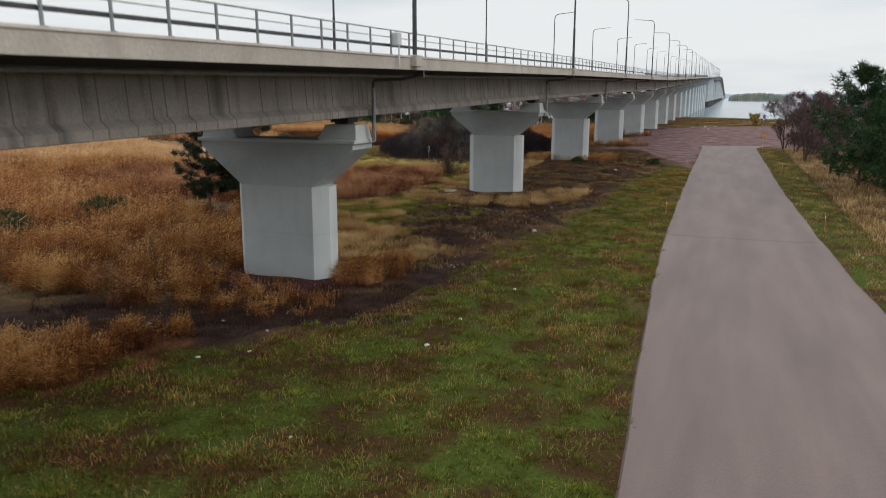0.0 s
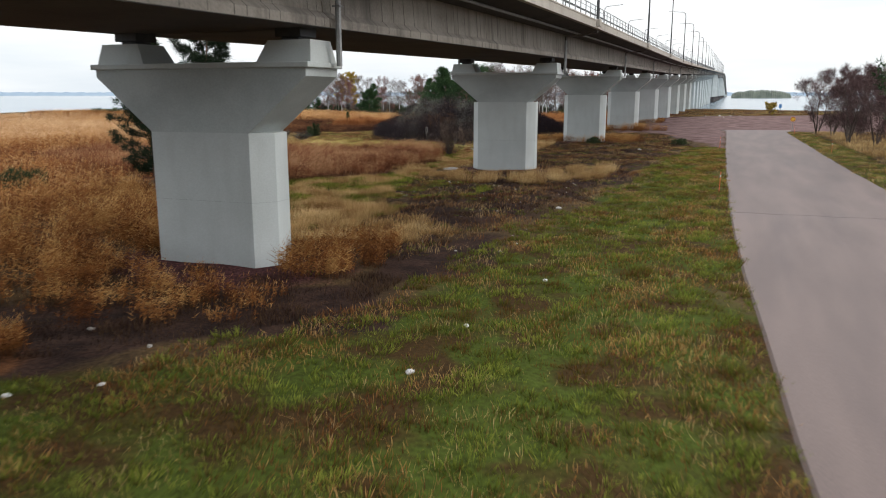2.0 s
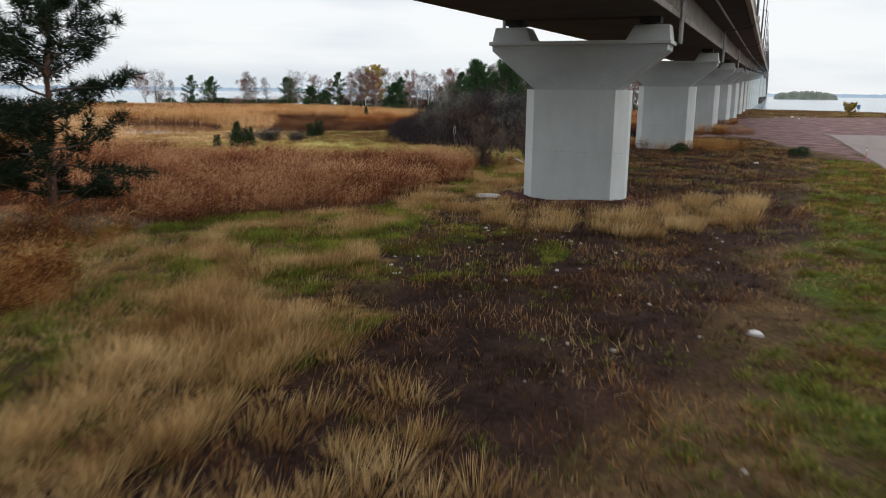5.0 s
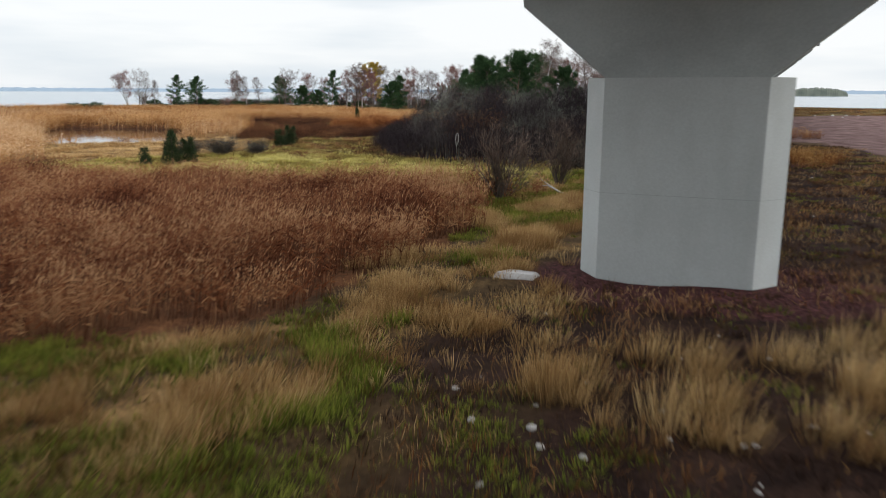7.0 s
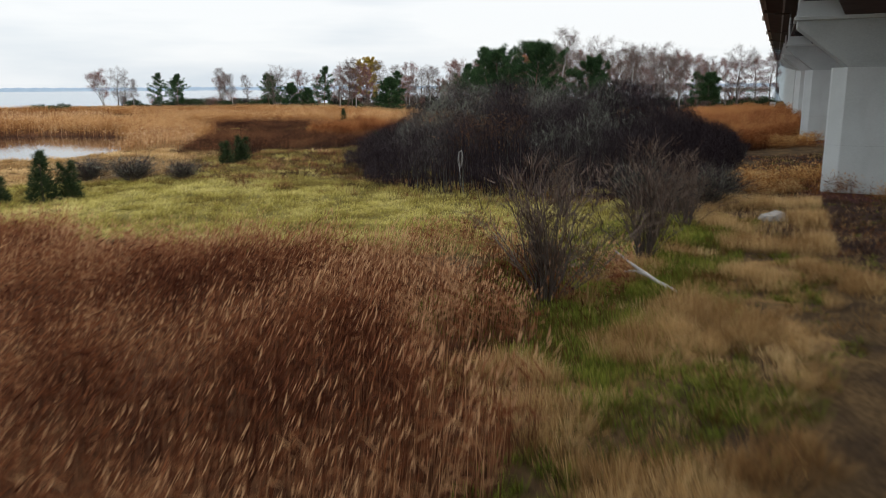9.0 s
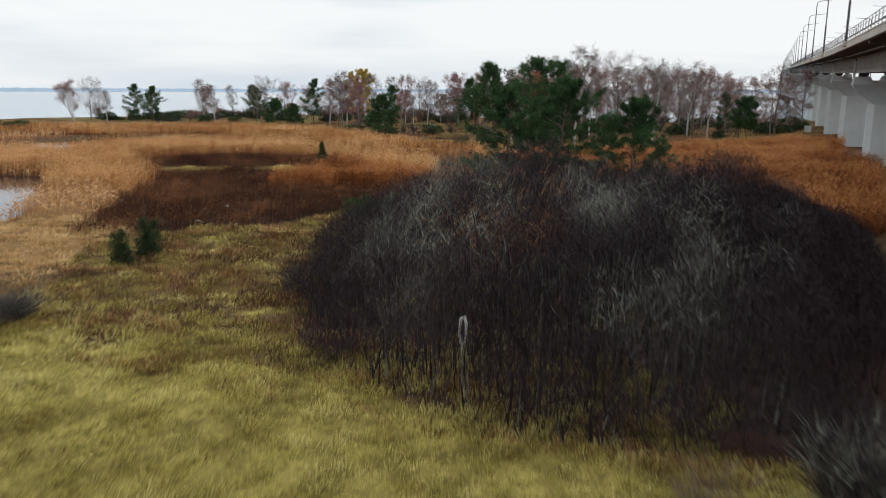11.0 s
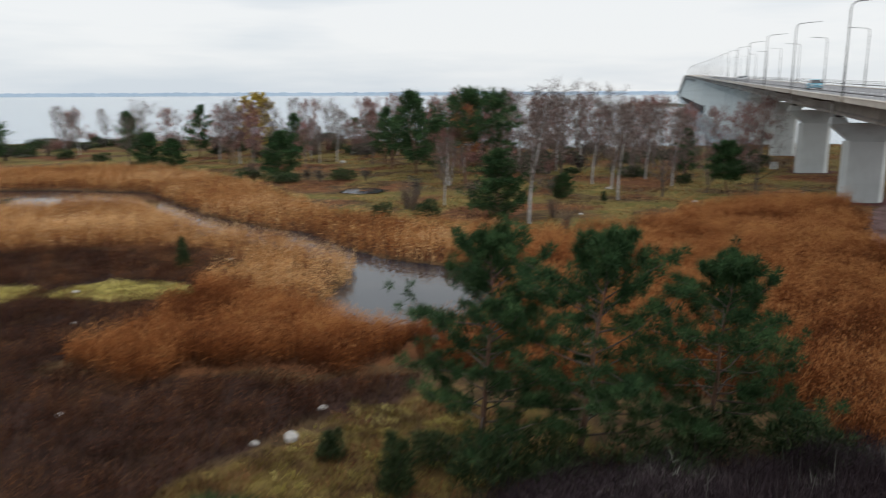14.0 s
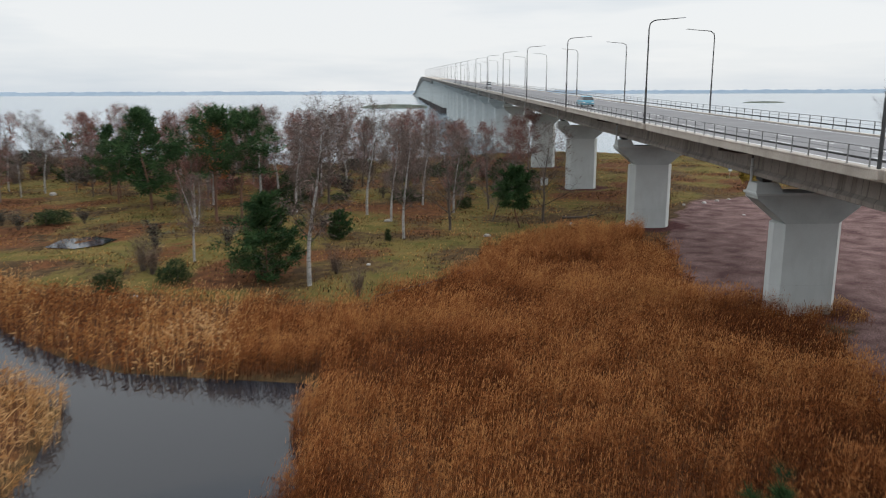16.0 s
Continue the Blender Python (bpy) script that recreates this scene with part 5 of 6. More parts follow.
def bare_tree(name, h, seed, bark, twigs, label, category, reach=0.3, start=0.2, stems_n=1, droop=0.0, limbs=22, tw=4, twig_len=0.7, lean=0.0, leaf=None, top=0.35, tw_w=0.013):
    """A leafless broadleaf tree: trunk, forking limbs and a haze of twigs."""
    r = np.random.default_rng(seed)
    t = thing(name, (0, 0, 0), label, category)
    trunk, twig_p, twig_d, boughs = [], [], [], []

    def bough(p, d, ln, rad, depth):
        n = (4, 3, 1)[depth]
        foot = p
        for i in range(n):
            q = p + d * ln / n
            if depth == 0:
                boughs.append((p, q, rad * (1 - 0.8 * i / n) + 0.004, rad * (1 - 0.8 * (i + 1) / n) + 0.004))
            d = unit(d + r.normal(0, 0.15, 3) + np.array((0, 0, 0.10 - 0.35 * droop * depth)))
            p = q
            if depth < 2 and (i > 0 or depth):
                for _ in range(2):
                    bough(p, unit(d + r.normal(0, 0.5, 3)), ln * r.uniform(0.32, 0.5) * (1.15 - 0.5 * i / n), rad * 0.45, depth + 1)
            if depth > 0:
                twig_p.append(p)
                twig_d.append(d)
        if depth == 1:
            boughs.append((foot, p, rad + 0.004, 0.006))

    for s in range(stems_n):
        a = r.uniform(0, math.tau)
        p = np.array((0.12 * math.cos(a), 0.12 * math.sin(a), -0.2)) if stems_n > 1 else np.array((0, 0, -0.2))
        d = unit((0.28 * math.cos(a) + lean, 0.28 * math.sin(a), 1)) if stems_n > 1 else unit((lean, 0, 1))
        ht = h * (r.uniform(0.8, 0.95) if s else 0.93)
        n, rad = 10, h * 0.012 / stems_n ** 0.4 + 0.02
        line = [p]
        for i in range(n):
            q = p + d * ht / n
            trunk.append((p, q, rad * (1 - i / n) ** 0.8 + 0.012, rad * (1 - (i + 1) / n) ** 0.8 + 0.012))
            p, d = q, unit(d + r.normal(0, 0.06, 3) + np.array((0, 0, 0.04)))
            line.append(p)
        for k in range(limbs // stems_n):
            f = start + (0.97 - start) * (k + r.uniform(0, 1)) / (limbs // stems_n)
            i = min(n - 1, int(f * n))
            o = line[i] + (line[i + 1] - line[i]) * (f * n - i)
            g = (f - start) / (1 - start)
            ln = h * reach * (0.62 + 0.9 * g - 1.22 * g * g + 0.05) * r.uniform(0.7, 1.15)
            b = k * 2.4 + r.uniform(-0.5, 0.5)
            bough(o, unit((math.cos(b), math.sin(b), r.uniform(0.45, 1.0) + top * g)), max(0.6, ln), rad * (1 - f) * 0.5 + 0.012, 0)
    limb_mesh("trunk", trunk, bark, t, sides=7)
    tagged(limb_mesh("crown_limb", boughs, bark if bark is not BIRCH_BARK else BARK, t, sides=3), kind="stuff")
    data = sprays(twig_p, twig_d, tw, twig_len, tw_w, seed + 1, 0.5, droop)
    tagged(crown("twig_haze", data, twigs, t, "haze of fine bare twigs"), kind="stuff")
    if leaf:
        tagged(crown("leaf_crown", sprays(twig_p, twig_d, leaf[1], 0.34, 0.2, seed + 2, 0.9, 0.1), leaf[0], t, "clumps of autumn leaves"), kind="stuff")
    return t


def pine(h, seed, limbs_n, needles, size, width, label, start=0.28, spread=0.33, lean=0.0, tight=1.0, mat=None):
    """A Scots pine: trunk, irregular limbs, tufts of needles along their outer halves."""
    r = np.random.default_rng(seed)
    t = thing("pine_tree", (0, 0, 0), label, "pine tree", "pine trees")
    trunk, limbs, tp, td, tone = [], [], [], [], []
    p, d, n = np.array((0, 0, -0.2)), unit((lean, 0.3 * lean, 1)), 11
    rad = h * 0.0155
    line = [p]
    for i in range(n):
        q = p + d * h * 0.95 / n
        trunk.append((p, q, rad * (1 - 0.9 * i / n), rad * (1 - 0.9 * (i + 1) / n)))
        p, d = q, unit(d + r.normal(0, 0.045, 3) + np.array((-0.1 * lean, 0, 0.03)))
        line.append(p)
    for k in range(limbs_n):
        f = start + (0.99 - start) * (k + r.uniform(0, 1)) / limbs_n
        i = min(n - 1, int(f * n))
        s = line[i] + (line[i + 1] - line[i]) * (f * n - i)
        g = (f - start) / (1 - start)
        ln = max(0.45, h * spread * (0.62 + 1.0 * g - 1.5 * g * g) * r.uniform(0.55, 1.2))
        b = k * 2.4 + r.uniform(-0.6, 0.6)
        e, m = unit((math.cos(b), math.sin(b), r.uniform(-0.05, 0.35) + 0.9 * g * g)), 5
        lift = r.uniform(-0.1, 0.2)
        for j in range(m):
            s2 = s + e * ln / m
            lr = rad * 0.34 * (1 - f * 0.5)
            limbs.append((s, s2, lr * (1 - j / m) + 0.010, lr * (1 - (j + 1) / m) + 0.008))
            if j >= 1:
                side = np.array((-e[1], e[0], 0))
                for u in range(4):
                    c = s2 + side * r.normal(0, 0.20) * ln * tight * (1.2 - 0.12 * j) + e * r.uniform(-0.12, 0.12) * ln + np.array((0, 0, r.normal(0.06, 0.09) * size * 2.4))
                    tp.append(c)
                    td.append(unit(e * 0.45 + np.array((0, 0, 0.75))))
                    tone.append(np.clip(0.42 + 0.5 * lift + r.normal(0, 0.14), 0, 1))
            e = unit(e + r.normal(0, 0.14, 3) + np.array((0, 0, 0.06)))
            s = s2
    for _ in range(14):
        tp.append(p + r.normal(0, 0.3, 3))
        td.append(np.array((0, 0, 1.0)))
        tone.append(0.5)
    limb_mesh("trunk", trunk, PINE_BARK, t, "reddish-brown pine trunk", 7)
    tagged(limb_mesh("crown_limb", limbs, BARK, t, sides=3), kind="stuff")
    crown("crown", sprays(tp, td, needles, size, width, seed + 1, 0.72, 0.0, np.array(tone)), mat or NEEDLE, t, "dark green needle tufts")
    return t


def bush(name, h, w, seed, mat, label, category, count=2600, length=0.28, width=0.035, pointed=True):
    """A dense needle shrub of upright sprays."""
    r = np.random.default_rng(seed)
    t = thing(name, (0, 0, 0), label, category)
    k = 5 if not pointed else 3
    tops = [(r.uniform(-0.5, 0.5) * w, r.uniform(-0.5, 0.5) * w, h * r.uniform(0.55, 1.0)) for _ in range(k)]
    tops[0] = (0, 0, h)
    pts, dirs, stem = [], [], []
    for i in range(count // 8):
        bx, by, bh = tops[i % k]
        z = bh * r.uniform(0.03, 1) ** 0.9
        f = z / bh
        rad = w * 0.42 * (1 - f) ** (0.75 if pointed else 0.4) * math.sqrt(r.uniform(0.2, 1))
        a = r.uniform(0, math.tau)
        pts.append((bx * (0.4 + 0.6 * f) + rad * math.cos(a), by * (0.4 + 0.6 * f) + rad * math.sin(a), z))
        dirs.append(unit((0.5 * math.cos(a), 0.5 * math.sin(a), 1.0)))
    for bx, by, bh in tops:
        stem.append(((bx * 0.3, by * 0.3, -0.1), (bx * 0.8, by * 0.8, bh * 0.8), 0.05, 0.015))
    limb_mesh("stem", stem, BARK, t, sides=4)
    crown("foliage", sprays(pts, dirs, 8, length, width, seed + 1, 0.5), mat, t)
    return t


def shrub(h, seed, label, twig=None, count=34, tw=8, tw_w=0.014):
    """A many-stemmed leafless shrub."""
    r = np.random.default_rng(seed)
    t = thing("bare_shrub", (0, 0, 0), label, "shrub", "bare shrubs")
    st, tp, td = [], [], []
    for i in range(count):
        a, k = r.uniform(0, math.tau), abs(r.normal(0, 0.33))
        p, d = np.array((0.1 * math.cos(a), 0.1 * math.sin(a), -0.1)), unit((k * math.cos(a), k * math.sin(a), 1))
        ln = h * r.uniform(0.6, 1.05)
        for j in range(5):
            q = p + d * ln / 5
            st.append((p, q, 0.022 * (1 - j / 6), 0.022 * (1 - (j + 1) / 6)))
            d = unit(d + r.normal(0, 0.13, 3))
            p = q
            if j > 0:
                tp.append(p)
                td.append(d)
    limb_mesh("stem", st, BARK, t, sides=3)
    tagged(crown("twig_haze", sprays(tp, td, tw, 0.42, tw_w, seed + 1, 0.4), twig or SHRUB_TWIG, t, "thin bare twigs"), kind="stuff")
    return t


def ground_z(x, y):
    return float(height(np.array([x]), np.array([y]))[0])


def plant(ob, x, y, s=1.0, turn=0.0, sink=0.0, wide=1.0):
    ob.matrix_basis = pose(x, y, ground_z(x, y) - sink, 0, 0, turn) @ Matrix.Diagonal((s * wide, s * wide, s, 1))
    return ob


def plant_copy(src, x, y, s=1.0, turn=0.0, wide=1.0):
    c = copy_thing(src, Matrix.Identity(4))
    return plant(c, x, y, s, turn, 0, wide)


# three pines by the thicket, passed closely
plant(pine(8.6, 201, 46, 66, 0.30, 0.024, "broad dark green Scots pine beside the thicket", 0.14, 0.55, tight=0.8), -29.0, 99.8)
plant(pine(9.1, 202, 46, 66, 0.30, 0.024, "dense Scots pine standing at the thicket's edge", 0.14, 0.52, 0.04, 0.8), -25.2, 99.5)
plant(pine(7.8, 203, 46, 66, 0.30, 0.024, "spreading Scots pine over rust-coloured reeds", 0.12, 0.60, -0.05, 0.8), -20.4, 102.3)
west_pine = plant(pine(11.2, 204, 50, 44, 0.36, 0.036, "pine among the reeds, needles coloured dark as backlit", 0.10, 0.36, tight=0.55, mat=NEEDLE_SHADED), -15.4, 19.6)
plant_copy(west_pine, -17.6, 17.6, 0.86, 120)
far_pine = plant(pine(10.0, 205, 30, 13, 0.52, 0.075, "tall Scots pine in the shore wood", 0.14, 0.36), -172.8, 207.8)
flat_pine = plant(pine(10.0, 206, 26, 13, 0.52, 0.075, "flat-crowned Scots pine in the shore wood", 0.45, 0.5), -52.1, 183.9, 1.39)
for x, y, s, a in ((-150.9, 192.4, 0.92, 40), (-142.7, 221.4, 0.97, 80), (-119.7, 215.3, 1.11, 10), (-66.2, 202.3, 1.39, 200), (-63.4, 194, 1.38, 140), (-138, 218, 0.9, 150)):
    plant_copy(far_pine, x, y, s, a)
for x, y, s, a in ((-70.3, 200.5, 0.91, 70), (-72, 206, 0.85, 190), (-49.5, 186.5, 1.36, 95), (-101.2, 267.8, 0.86, 20), (-104, 262, 0.7, 60), (-155, 196, 0.8, 40)):
    plant_copy(flat_pine, x, y, s, a)
low_pine = plant(pine(7.2, 207, 52, 16, 0.5, 0.09, "bushy young pine with branches to the ground", 0.04, 0.66), -40.3, 153.6)
for x, y, s, a in ((-83.6, 184.2, 1.0, 50), (-114.4, 191.5, 0.88, 110), (-35.6, 171.5, 0.42, 0), (-111, 194, 0.7, 210)):
    plant_copy(low_pine, x, y, s, a)
plant(pine(7.6, 208, 24, 20, 0.55, 0.08, "crooked leaning pine at the reeds' edge", 0.4, 0.36, -0.42), -14.7, 177.2)
road_pine = plant(pine(11.2, 209, 48, 14, 0.5, 0.09, "tall dense pine beside the road", 0.08, 0.46), 30.6, 47.2)
for x, y, s, a in ((33.0, 41.8, 0.98, 90), (35, 50, 0.95, 200), (34, 33, 0.85, 30), (38, 43, 1.05, 150), (37, 58, 0.9, 250), (33.5, 55, 0.8, 310)):
    plant_copy(road_pine, x, y, s, a)

birch = plant(bare_tree("birch_tree", 12.0, 221, BIRCH_BARK, BARE_TWIG, "slender leafless birch with white bark", "birch tree", 0.26, 0.28, 1, 0.35, 20, 2, 0.8, top=0.7, tw_w=0.04), -28.6, 171.0)
for x, y, s, a in ((-36.4, 151.3, 1.17, 40), (-30.2, 182.4, 0.93, 80), (-48.6, 160.9, 0.7, 120), (-49.3, 198.4, 1.17, 160), (-47.8, 204.2, 1.12, 200), (-103.1, 204, 1.06, 240),
                   (-116.5, 255.4, 1.03, 280), (-164.3, 239.4, 0.81, 320), (-171.9, 197.9, 0.68, 20), (-33.5, 188, 1.05, 60), (-41.5, 206, 1.1, 130), (-98, 209, 1.0, 300), (-22, 189, 0.9, 10),
                   (-26, 195, 0.95, 77), (-43, 190, 1.0, 15), (-38, 212, 1.1, 222)):
    plant_copy(birch, x, y, s, a)
split_birch = plant(bare_tree("birch_tree", 9.0, 222, BIRCH_BARK, RED_TWIG, "many-stemmed birch with pale trunks", "birch tree", 0.3, 0.3, 4, 0.15, 24, 3, 0.7, top=0.6, tw_w=0.03), -53.5, 180, 1.0)
for x, y, s, a in ((-175.1, 190.6, 1.2, 90), (-167.9, 232.2, 1.15, 30)):
    plant_copy(split_birch, x, y, s, a)
red_birch = plant(bare_tree("birch_tree", 13.0, 223, BROWN_BARK, RED_TWIG, "tall brown-barked birch with reddish bare twigs", "birch tree", 0.29, 0.20, 1, 0.3, 20, 3, 0.8, top=0.7, tw_w=0.045), -44, 201)
for x, y, s, a in ((-25.3, 216.4, 1.0, 50), (-91.3, 258.8, 1.04, 90), (-113.2, 212.7, 0.86, 130), (-132.7, 221.6, 0.82, 170), (-58, 203, 1.05, 210), (-60, 212, 1.1, 250), (-20, 205, 0.9, 290),
                   (-15, 214, 0.85, 330), (-66, 215, 1.0, 15), (-77, 228, 0.95, 75), (-108, 217, 0.9, 260), (-52, 215, 1.05, 100), (-46, 222, 1.0, 33), (-29, 208, 0.95, 190), (-9, 222, 0.9, 280), (-12, 205, 0.8, 12)):
    plant_copy(red_birch, x, y, s, a)
r = random.Random(55)
for i in range(34):
    x = -92 + 86 * r.random()
    y = 212 - 0.12 * x * r.random() + 34 * r.random()
    plant_copy((red_birch, birch)[i % 3 == 2], x, y, r.uniform(0.7, 1.05), 47 * i)
plant(bare_tree("birch_tree", 12.5, 228, BIRCH_BARK, RED_TWIG, "birch still holding copper-red leaves", "birch tree", 0.22, 0.3, 1, 0.2, 22, 4, 0.75, leaf=(COPPER_LEAF, 5)), -56, 198)
plant(bare_tree("autumn_tree", 13.3, 224, BARK, BARE_TWIG, "broadleaf tree with golden-yellow autumn leaves", "tree", 0.32, 0.14, 1, 0.0, 24, 2, 0.7, leaf=(YELLOW_LEAF, 9)), -111.6, 224.8, 1.0, 0, 0, 1.25)
oak = plant(bare_tree("oak_tree", 11.4, 225, BARK, BARE_TWIG, "leafless oak with a wide twiggy crown", "oak tree", 0.48, 0.16, 1, 0.0, 20, 2, 0.7, tw_w=0.042), -23.2, 175.9)
for x, y, s, a in ((-39.5, 197.7, 1.22, 60), (-35.8, 217.3, 1.19, 120), (-11.4, 181, 0.94, 180), (-181.8, 201.7, 0.92, 240), (-109.6, 258.5, 0.97, 300), (-28, 199, 1.0, 20), (-31, 226, 1.0, 140),
                   (-86, 243, 0.9, 200), (-185, 208, 0.7, 10), (-124, 240, 0.8, 110), (-17, 192, 0.85, 330), (-147, 230, 0.8, 60), (-95, 232, 0.85, 0), (-69, 238, 0.9, 190)):
    plant_copy(oak, x, y, s, a)
plant_copy(oak, 139.5, 345, 1.65, 45)
plant(bare_tree("oak_tree", 5.5, 227, BARK, BARE_TWIG, "small leaning bare tree near the reeds", "tree", 0.42, 0.3, 1, 0.0, 14, 5, 0.5, lean=0.35), -17.6, 182)
r = random.Random(56)
for i in range(26):
    x = -150 + 92 * r.random()
    y = 200 + 42 * r.random()
    plant_copy((oak, red_birch, birch, oak)[i % 4], x, y, r.uniform(0.55, 0.95), 53 * i)
for x, y, s, a in ((-75, 210, 1.1, 20), (-58, 190, 0.95, 80), (-96, 215, 0.95, 140), (-20, 200, 0.8, 200)):
    plant_copy(far_pine, x, y, s, a)
alder = plant(bare_tree("alder_tree", 9.0, 226, BARK, ALDER_TWIG, "leafless purplish alder beside the road", "alder tree", 0.34, 0.08, 3, 0.0, 27, 5, 0.6, top=0.7, tw_w=0.03), 27.8, 101.6)
for x, y, s, a in ((28.9, 79.5, 0.97, 60), (31, 90, 0.95, 120), (30.4, 71, 0.9, 180), (33, 98, 1.0, 240), (34, 80, 1.0, 300), (30, 62, 0.75, 30), (35, 66, 0.95, 90), (37, 88, 1.0, 150), (29.5, 85, 0.85, 10), (29, 95, 0.9, 77)):
    plant_copy(alder, x, y, s, a)
plant(bare_tree("autumn_bush", 3.5, 229, BARK, BARE_TWIG, "small yellow-leaved bush by the shore", "bush", 0.5, 0.1, 3, 0.0, 18, 4, 0.5, leaf=(YELLOW_LEAF, 2)), 26.2, 207.4)

jun = plant(bush("juniper_bush", 2.0, 1.6, 240, JUNIPER, "dark green pointed juniper in the grass", "juniper"), -36.6, 57.4, 1.15)
for x, y, s, a, wd in ((-37.8, 56.2, 0.6, 40, 1.2), (-36.0, 58.6, 0.9, 80, 1), (-40.2, 75.4, 0.8, 120, 1), (-59.1, 123.4, 1.2, 160, 0.8), (-31.2, 95.8, 1.05, 200, 1.0), (-40.6, 77.2, 0.95, 240, 1.1),
                       (-34.4, 97.4, 0.55, 280, 1.5), (-30.2, 170, 0.6, 0, 1), (-36.0, 170.5, 1.4, 20, 0.7)):
    plant_copy(jun, x, y, s, a, wd)
low = plant(bush("juniper_bush", 1.6, 2.6, 241, JUNIPER, "low spreading dark juniper", "juniper", 2600, 0.3, 0.042, False), -21.2, 10.9, 1.1)
for x, y, s, a, wd in ((-22.8, 11.8, 1.0, 60, 1), (-22.5, 4.4, 1.1, 120, 1.1), (-35.7, 91.1, 1.0, 180, 1.1), (-52.4, 150.4, 1.1, 0, 0.8), (-47.9, 153, 1.1, 40, 1.1), (-168, 205, 1.3, 20, 1.4), (-158, 207, 1.5, 70, 1.4),
                       (-146, 205, 1.2, 130, 1.5), (-131, 199, 1.1, 10, 1.2), (-152.3, 157.2, 1.4, 50, 1.6), (-160, 158, 1.2, 200, 1.6), (-88, 182, 1.0, 90, 2.0), (-80, 178, 1.0, 150, 2.0), (-72, 182, 1.1, 210, 1.6),
                       (-20, 193, 0.9, 0, 1), (1.6, 66.8, 0.45, 40, 1.6), (10.9, 68.7, 0.45, 10, 1.6)):
    plant_copy(low, x, y, s, a, wd)
for x, y, s, a, wd in ((-27.6, 97.4, 1.1, 10, 1.1), (-25.8, 98.2, 0.9, 70, 1.3), (-22.8, 98.8, 1.0, 130, 1.3), (-21.0, 101.4, 1.1, 190, 1.2), (-17.2, 101.6, 1.1, 250, 1.3), (-30.2, 98.0, 0.7, 300, 1.2)):
    plant_copy(low, x, y, s, a, wd)
gs = plant(shrub(3.1, 250, "leafless many-stemmed grey-brown shrub", None, 46, 10, 0.016), -9.5, 49.0, 1.08, 0, 0, 1.25)
for x, y, s, a in ((-8.0, 53.8, 1.1, 70), (-52.3, 157.5, 1.1, 20), (-32.1, 147.4, 0.75, 120), (-7.4, 60, 0.8, 200), (-12, 60.5, 0.7, 250), (-34.5, 155, 0.7, 300), (-51, 156, 0.9, 100), (-46, 172, 0.8, 40)):
    plant_copy(gs, x, y, s, a)
far_low = plant(bush("juniper_bush", 1.6, 2.6, 243, JUNIPER, "dark low bush in the shore wood", "bush", 1000, 0.45, 0.10, False), -120, 232, 1.2)
r = random.Random(77)
for i in range(46):
    x = -190 + 185 * r.random()
    y = 205 + 55 * r.random() + (20 if -150 < x < -60 else 0)
    plant_copy(far_low if i % 3 else gs, x, y, r.uniform(0.7, 1.5), i * 40, r.uniform(1.2, 2.0))
wood_bush = plant(shrub(3.2, 252, "leafless purple-brown bush in the shore wood", RED_TWIG, 20, 6, 0.06), -70, 214, 1.0, 0, 0, 1.6)
dark_bush = plant(shrub(3.4, 253, "dense dark bare bush in the shore wood", TWIG, 22, 7, 0.07), -84, 222, 1.0, 0, 0, 1.7)
for i in range(120):
    x = -185 + 180 * r.random()
    y = 196 + 62 * r.random() ** 0.8 + (18 if -150 < x < -60 else 0)
    plant_copy((wood_bush, dark_bush, far_low)[i % 3], x, y, r.uniform(0.6, 1.25), i * 50, r.uniform(1.3, 2.3))
for x, y, s, a in ((-87, 181, 0.7, 0), (-90, 186, 0.8, 60), (-78, 183, 0.6, 100), (-74, 179, 0.7, 140), (-68, 183, 0.6, 190), (-56, 172, 0.75, 230), (-54, 166, 0.55, 280), (-38, 176, 0.7, 330), (-47, 168, 0.7, 30)):
    plant_copy(dark_bush if a % 60 else gs, x, y, s, a, 1.5)
bb = plant(shrub(1.5, 251, "low dark bramble patch in the meadow", TWIG, 60), -38.6, 65.0, 0.9, 0, 0, 2.4)
plant_copy(bb, -41.2, 64.2, 0.85, 90, 2.2)
plant_copy(bb, -36.2, 66.4, 0.75, 150, 2.0)
for x, y, s, a, wd in ((-8.2, 62.2, 0.9, 30, 1.5), (-7.2, 64.6, 1.1, 80, 1.5), (-9.6, 63.6, 1.2, 140, 1.4), (-6.6, 68, 0.8, 200, 1.5)):
    plant_copy(bb, x, y, s, a, wd)


# ---- stones and small things ----
def rock(seed, mat, label, category="stone", group="loose stones"):
    r = random.Random(seed)
    bm = bmesh.new()
    bmesh.ops.create_icosphere(bm, subdivisions=2, radius=1.0)
    k = Vector((r.uniform(0, 9), r.uniform(0, 9), r.uniform(0, 9)))
    for v in bm.verts:
        v.co *= 1 + 0.32 * noise.noise(v.co * 1.1 + k) + 0.12 * noise.noise(v.co * 3 + k)
    ob = obj("stone", bm, mat, smooth=False)
    return tagged(ob, label, category, group)


def lay_stone(src, x, y, s, turn, fl=0.55, first=False):
    s = s * (0.48 if s > 0.3 else 0.7)
    m = pose(x, y, ground_z(x, y) + 0.10 * s, 0, 0, turn) @ Matrix.Diagonal((s, s * 0.72, s * fl, 1))
    if first:
        src.matrix_basis = m
        return src
    c = copy_thing(src, Matrix.Identity(4))
    c.matrix_basis = m
    return c


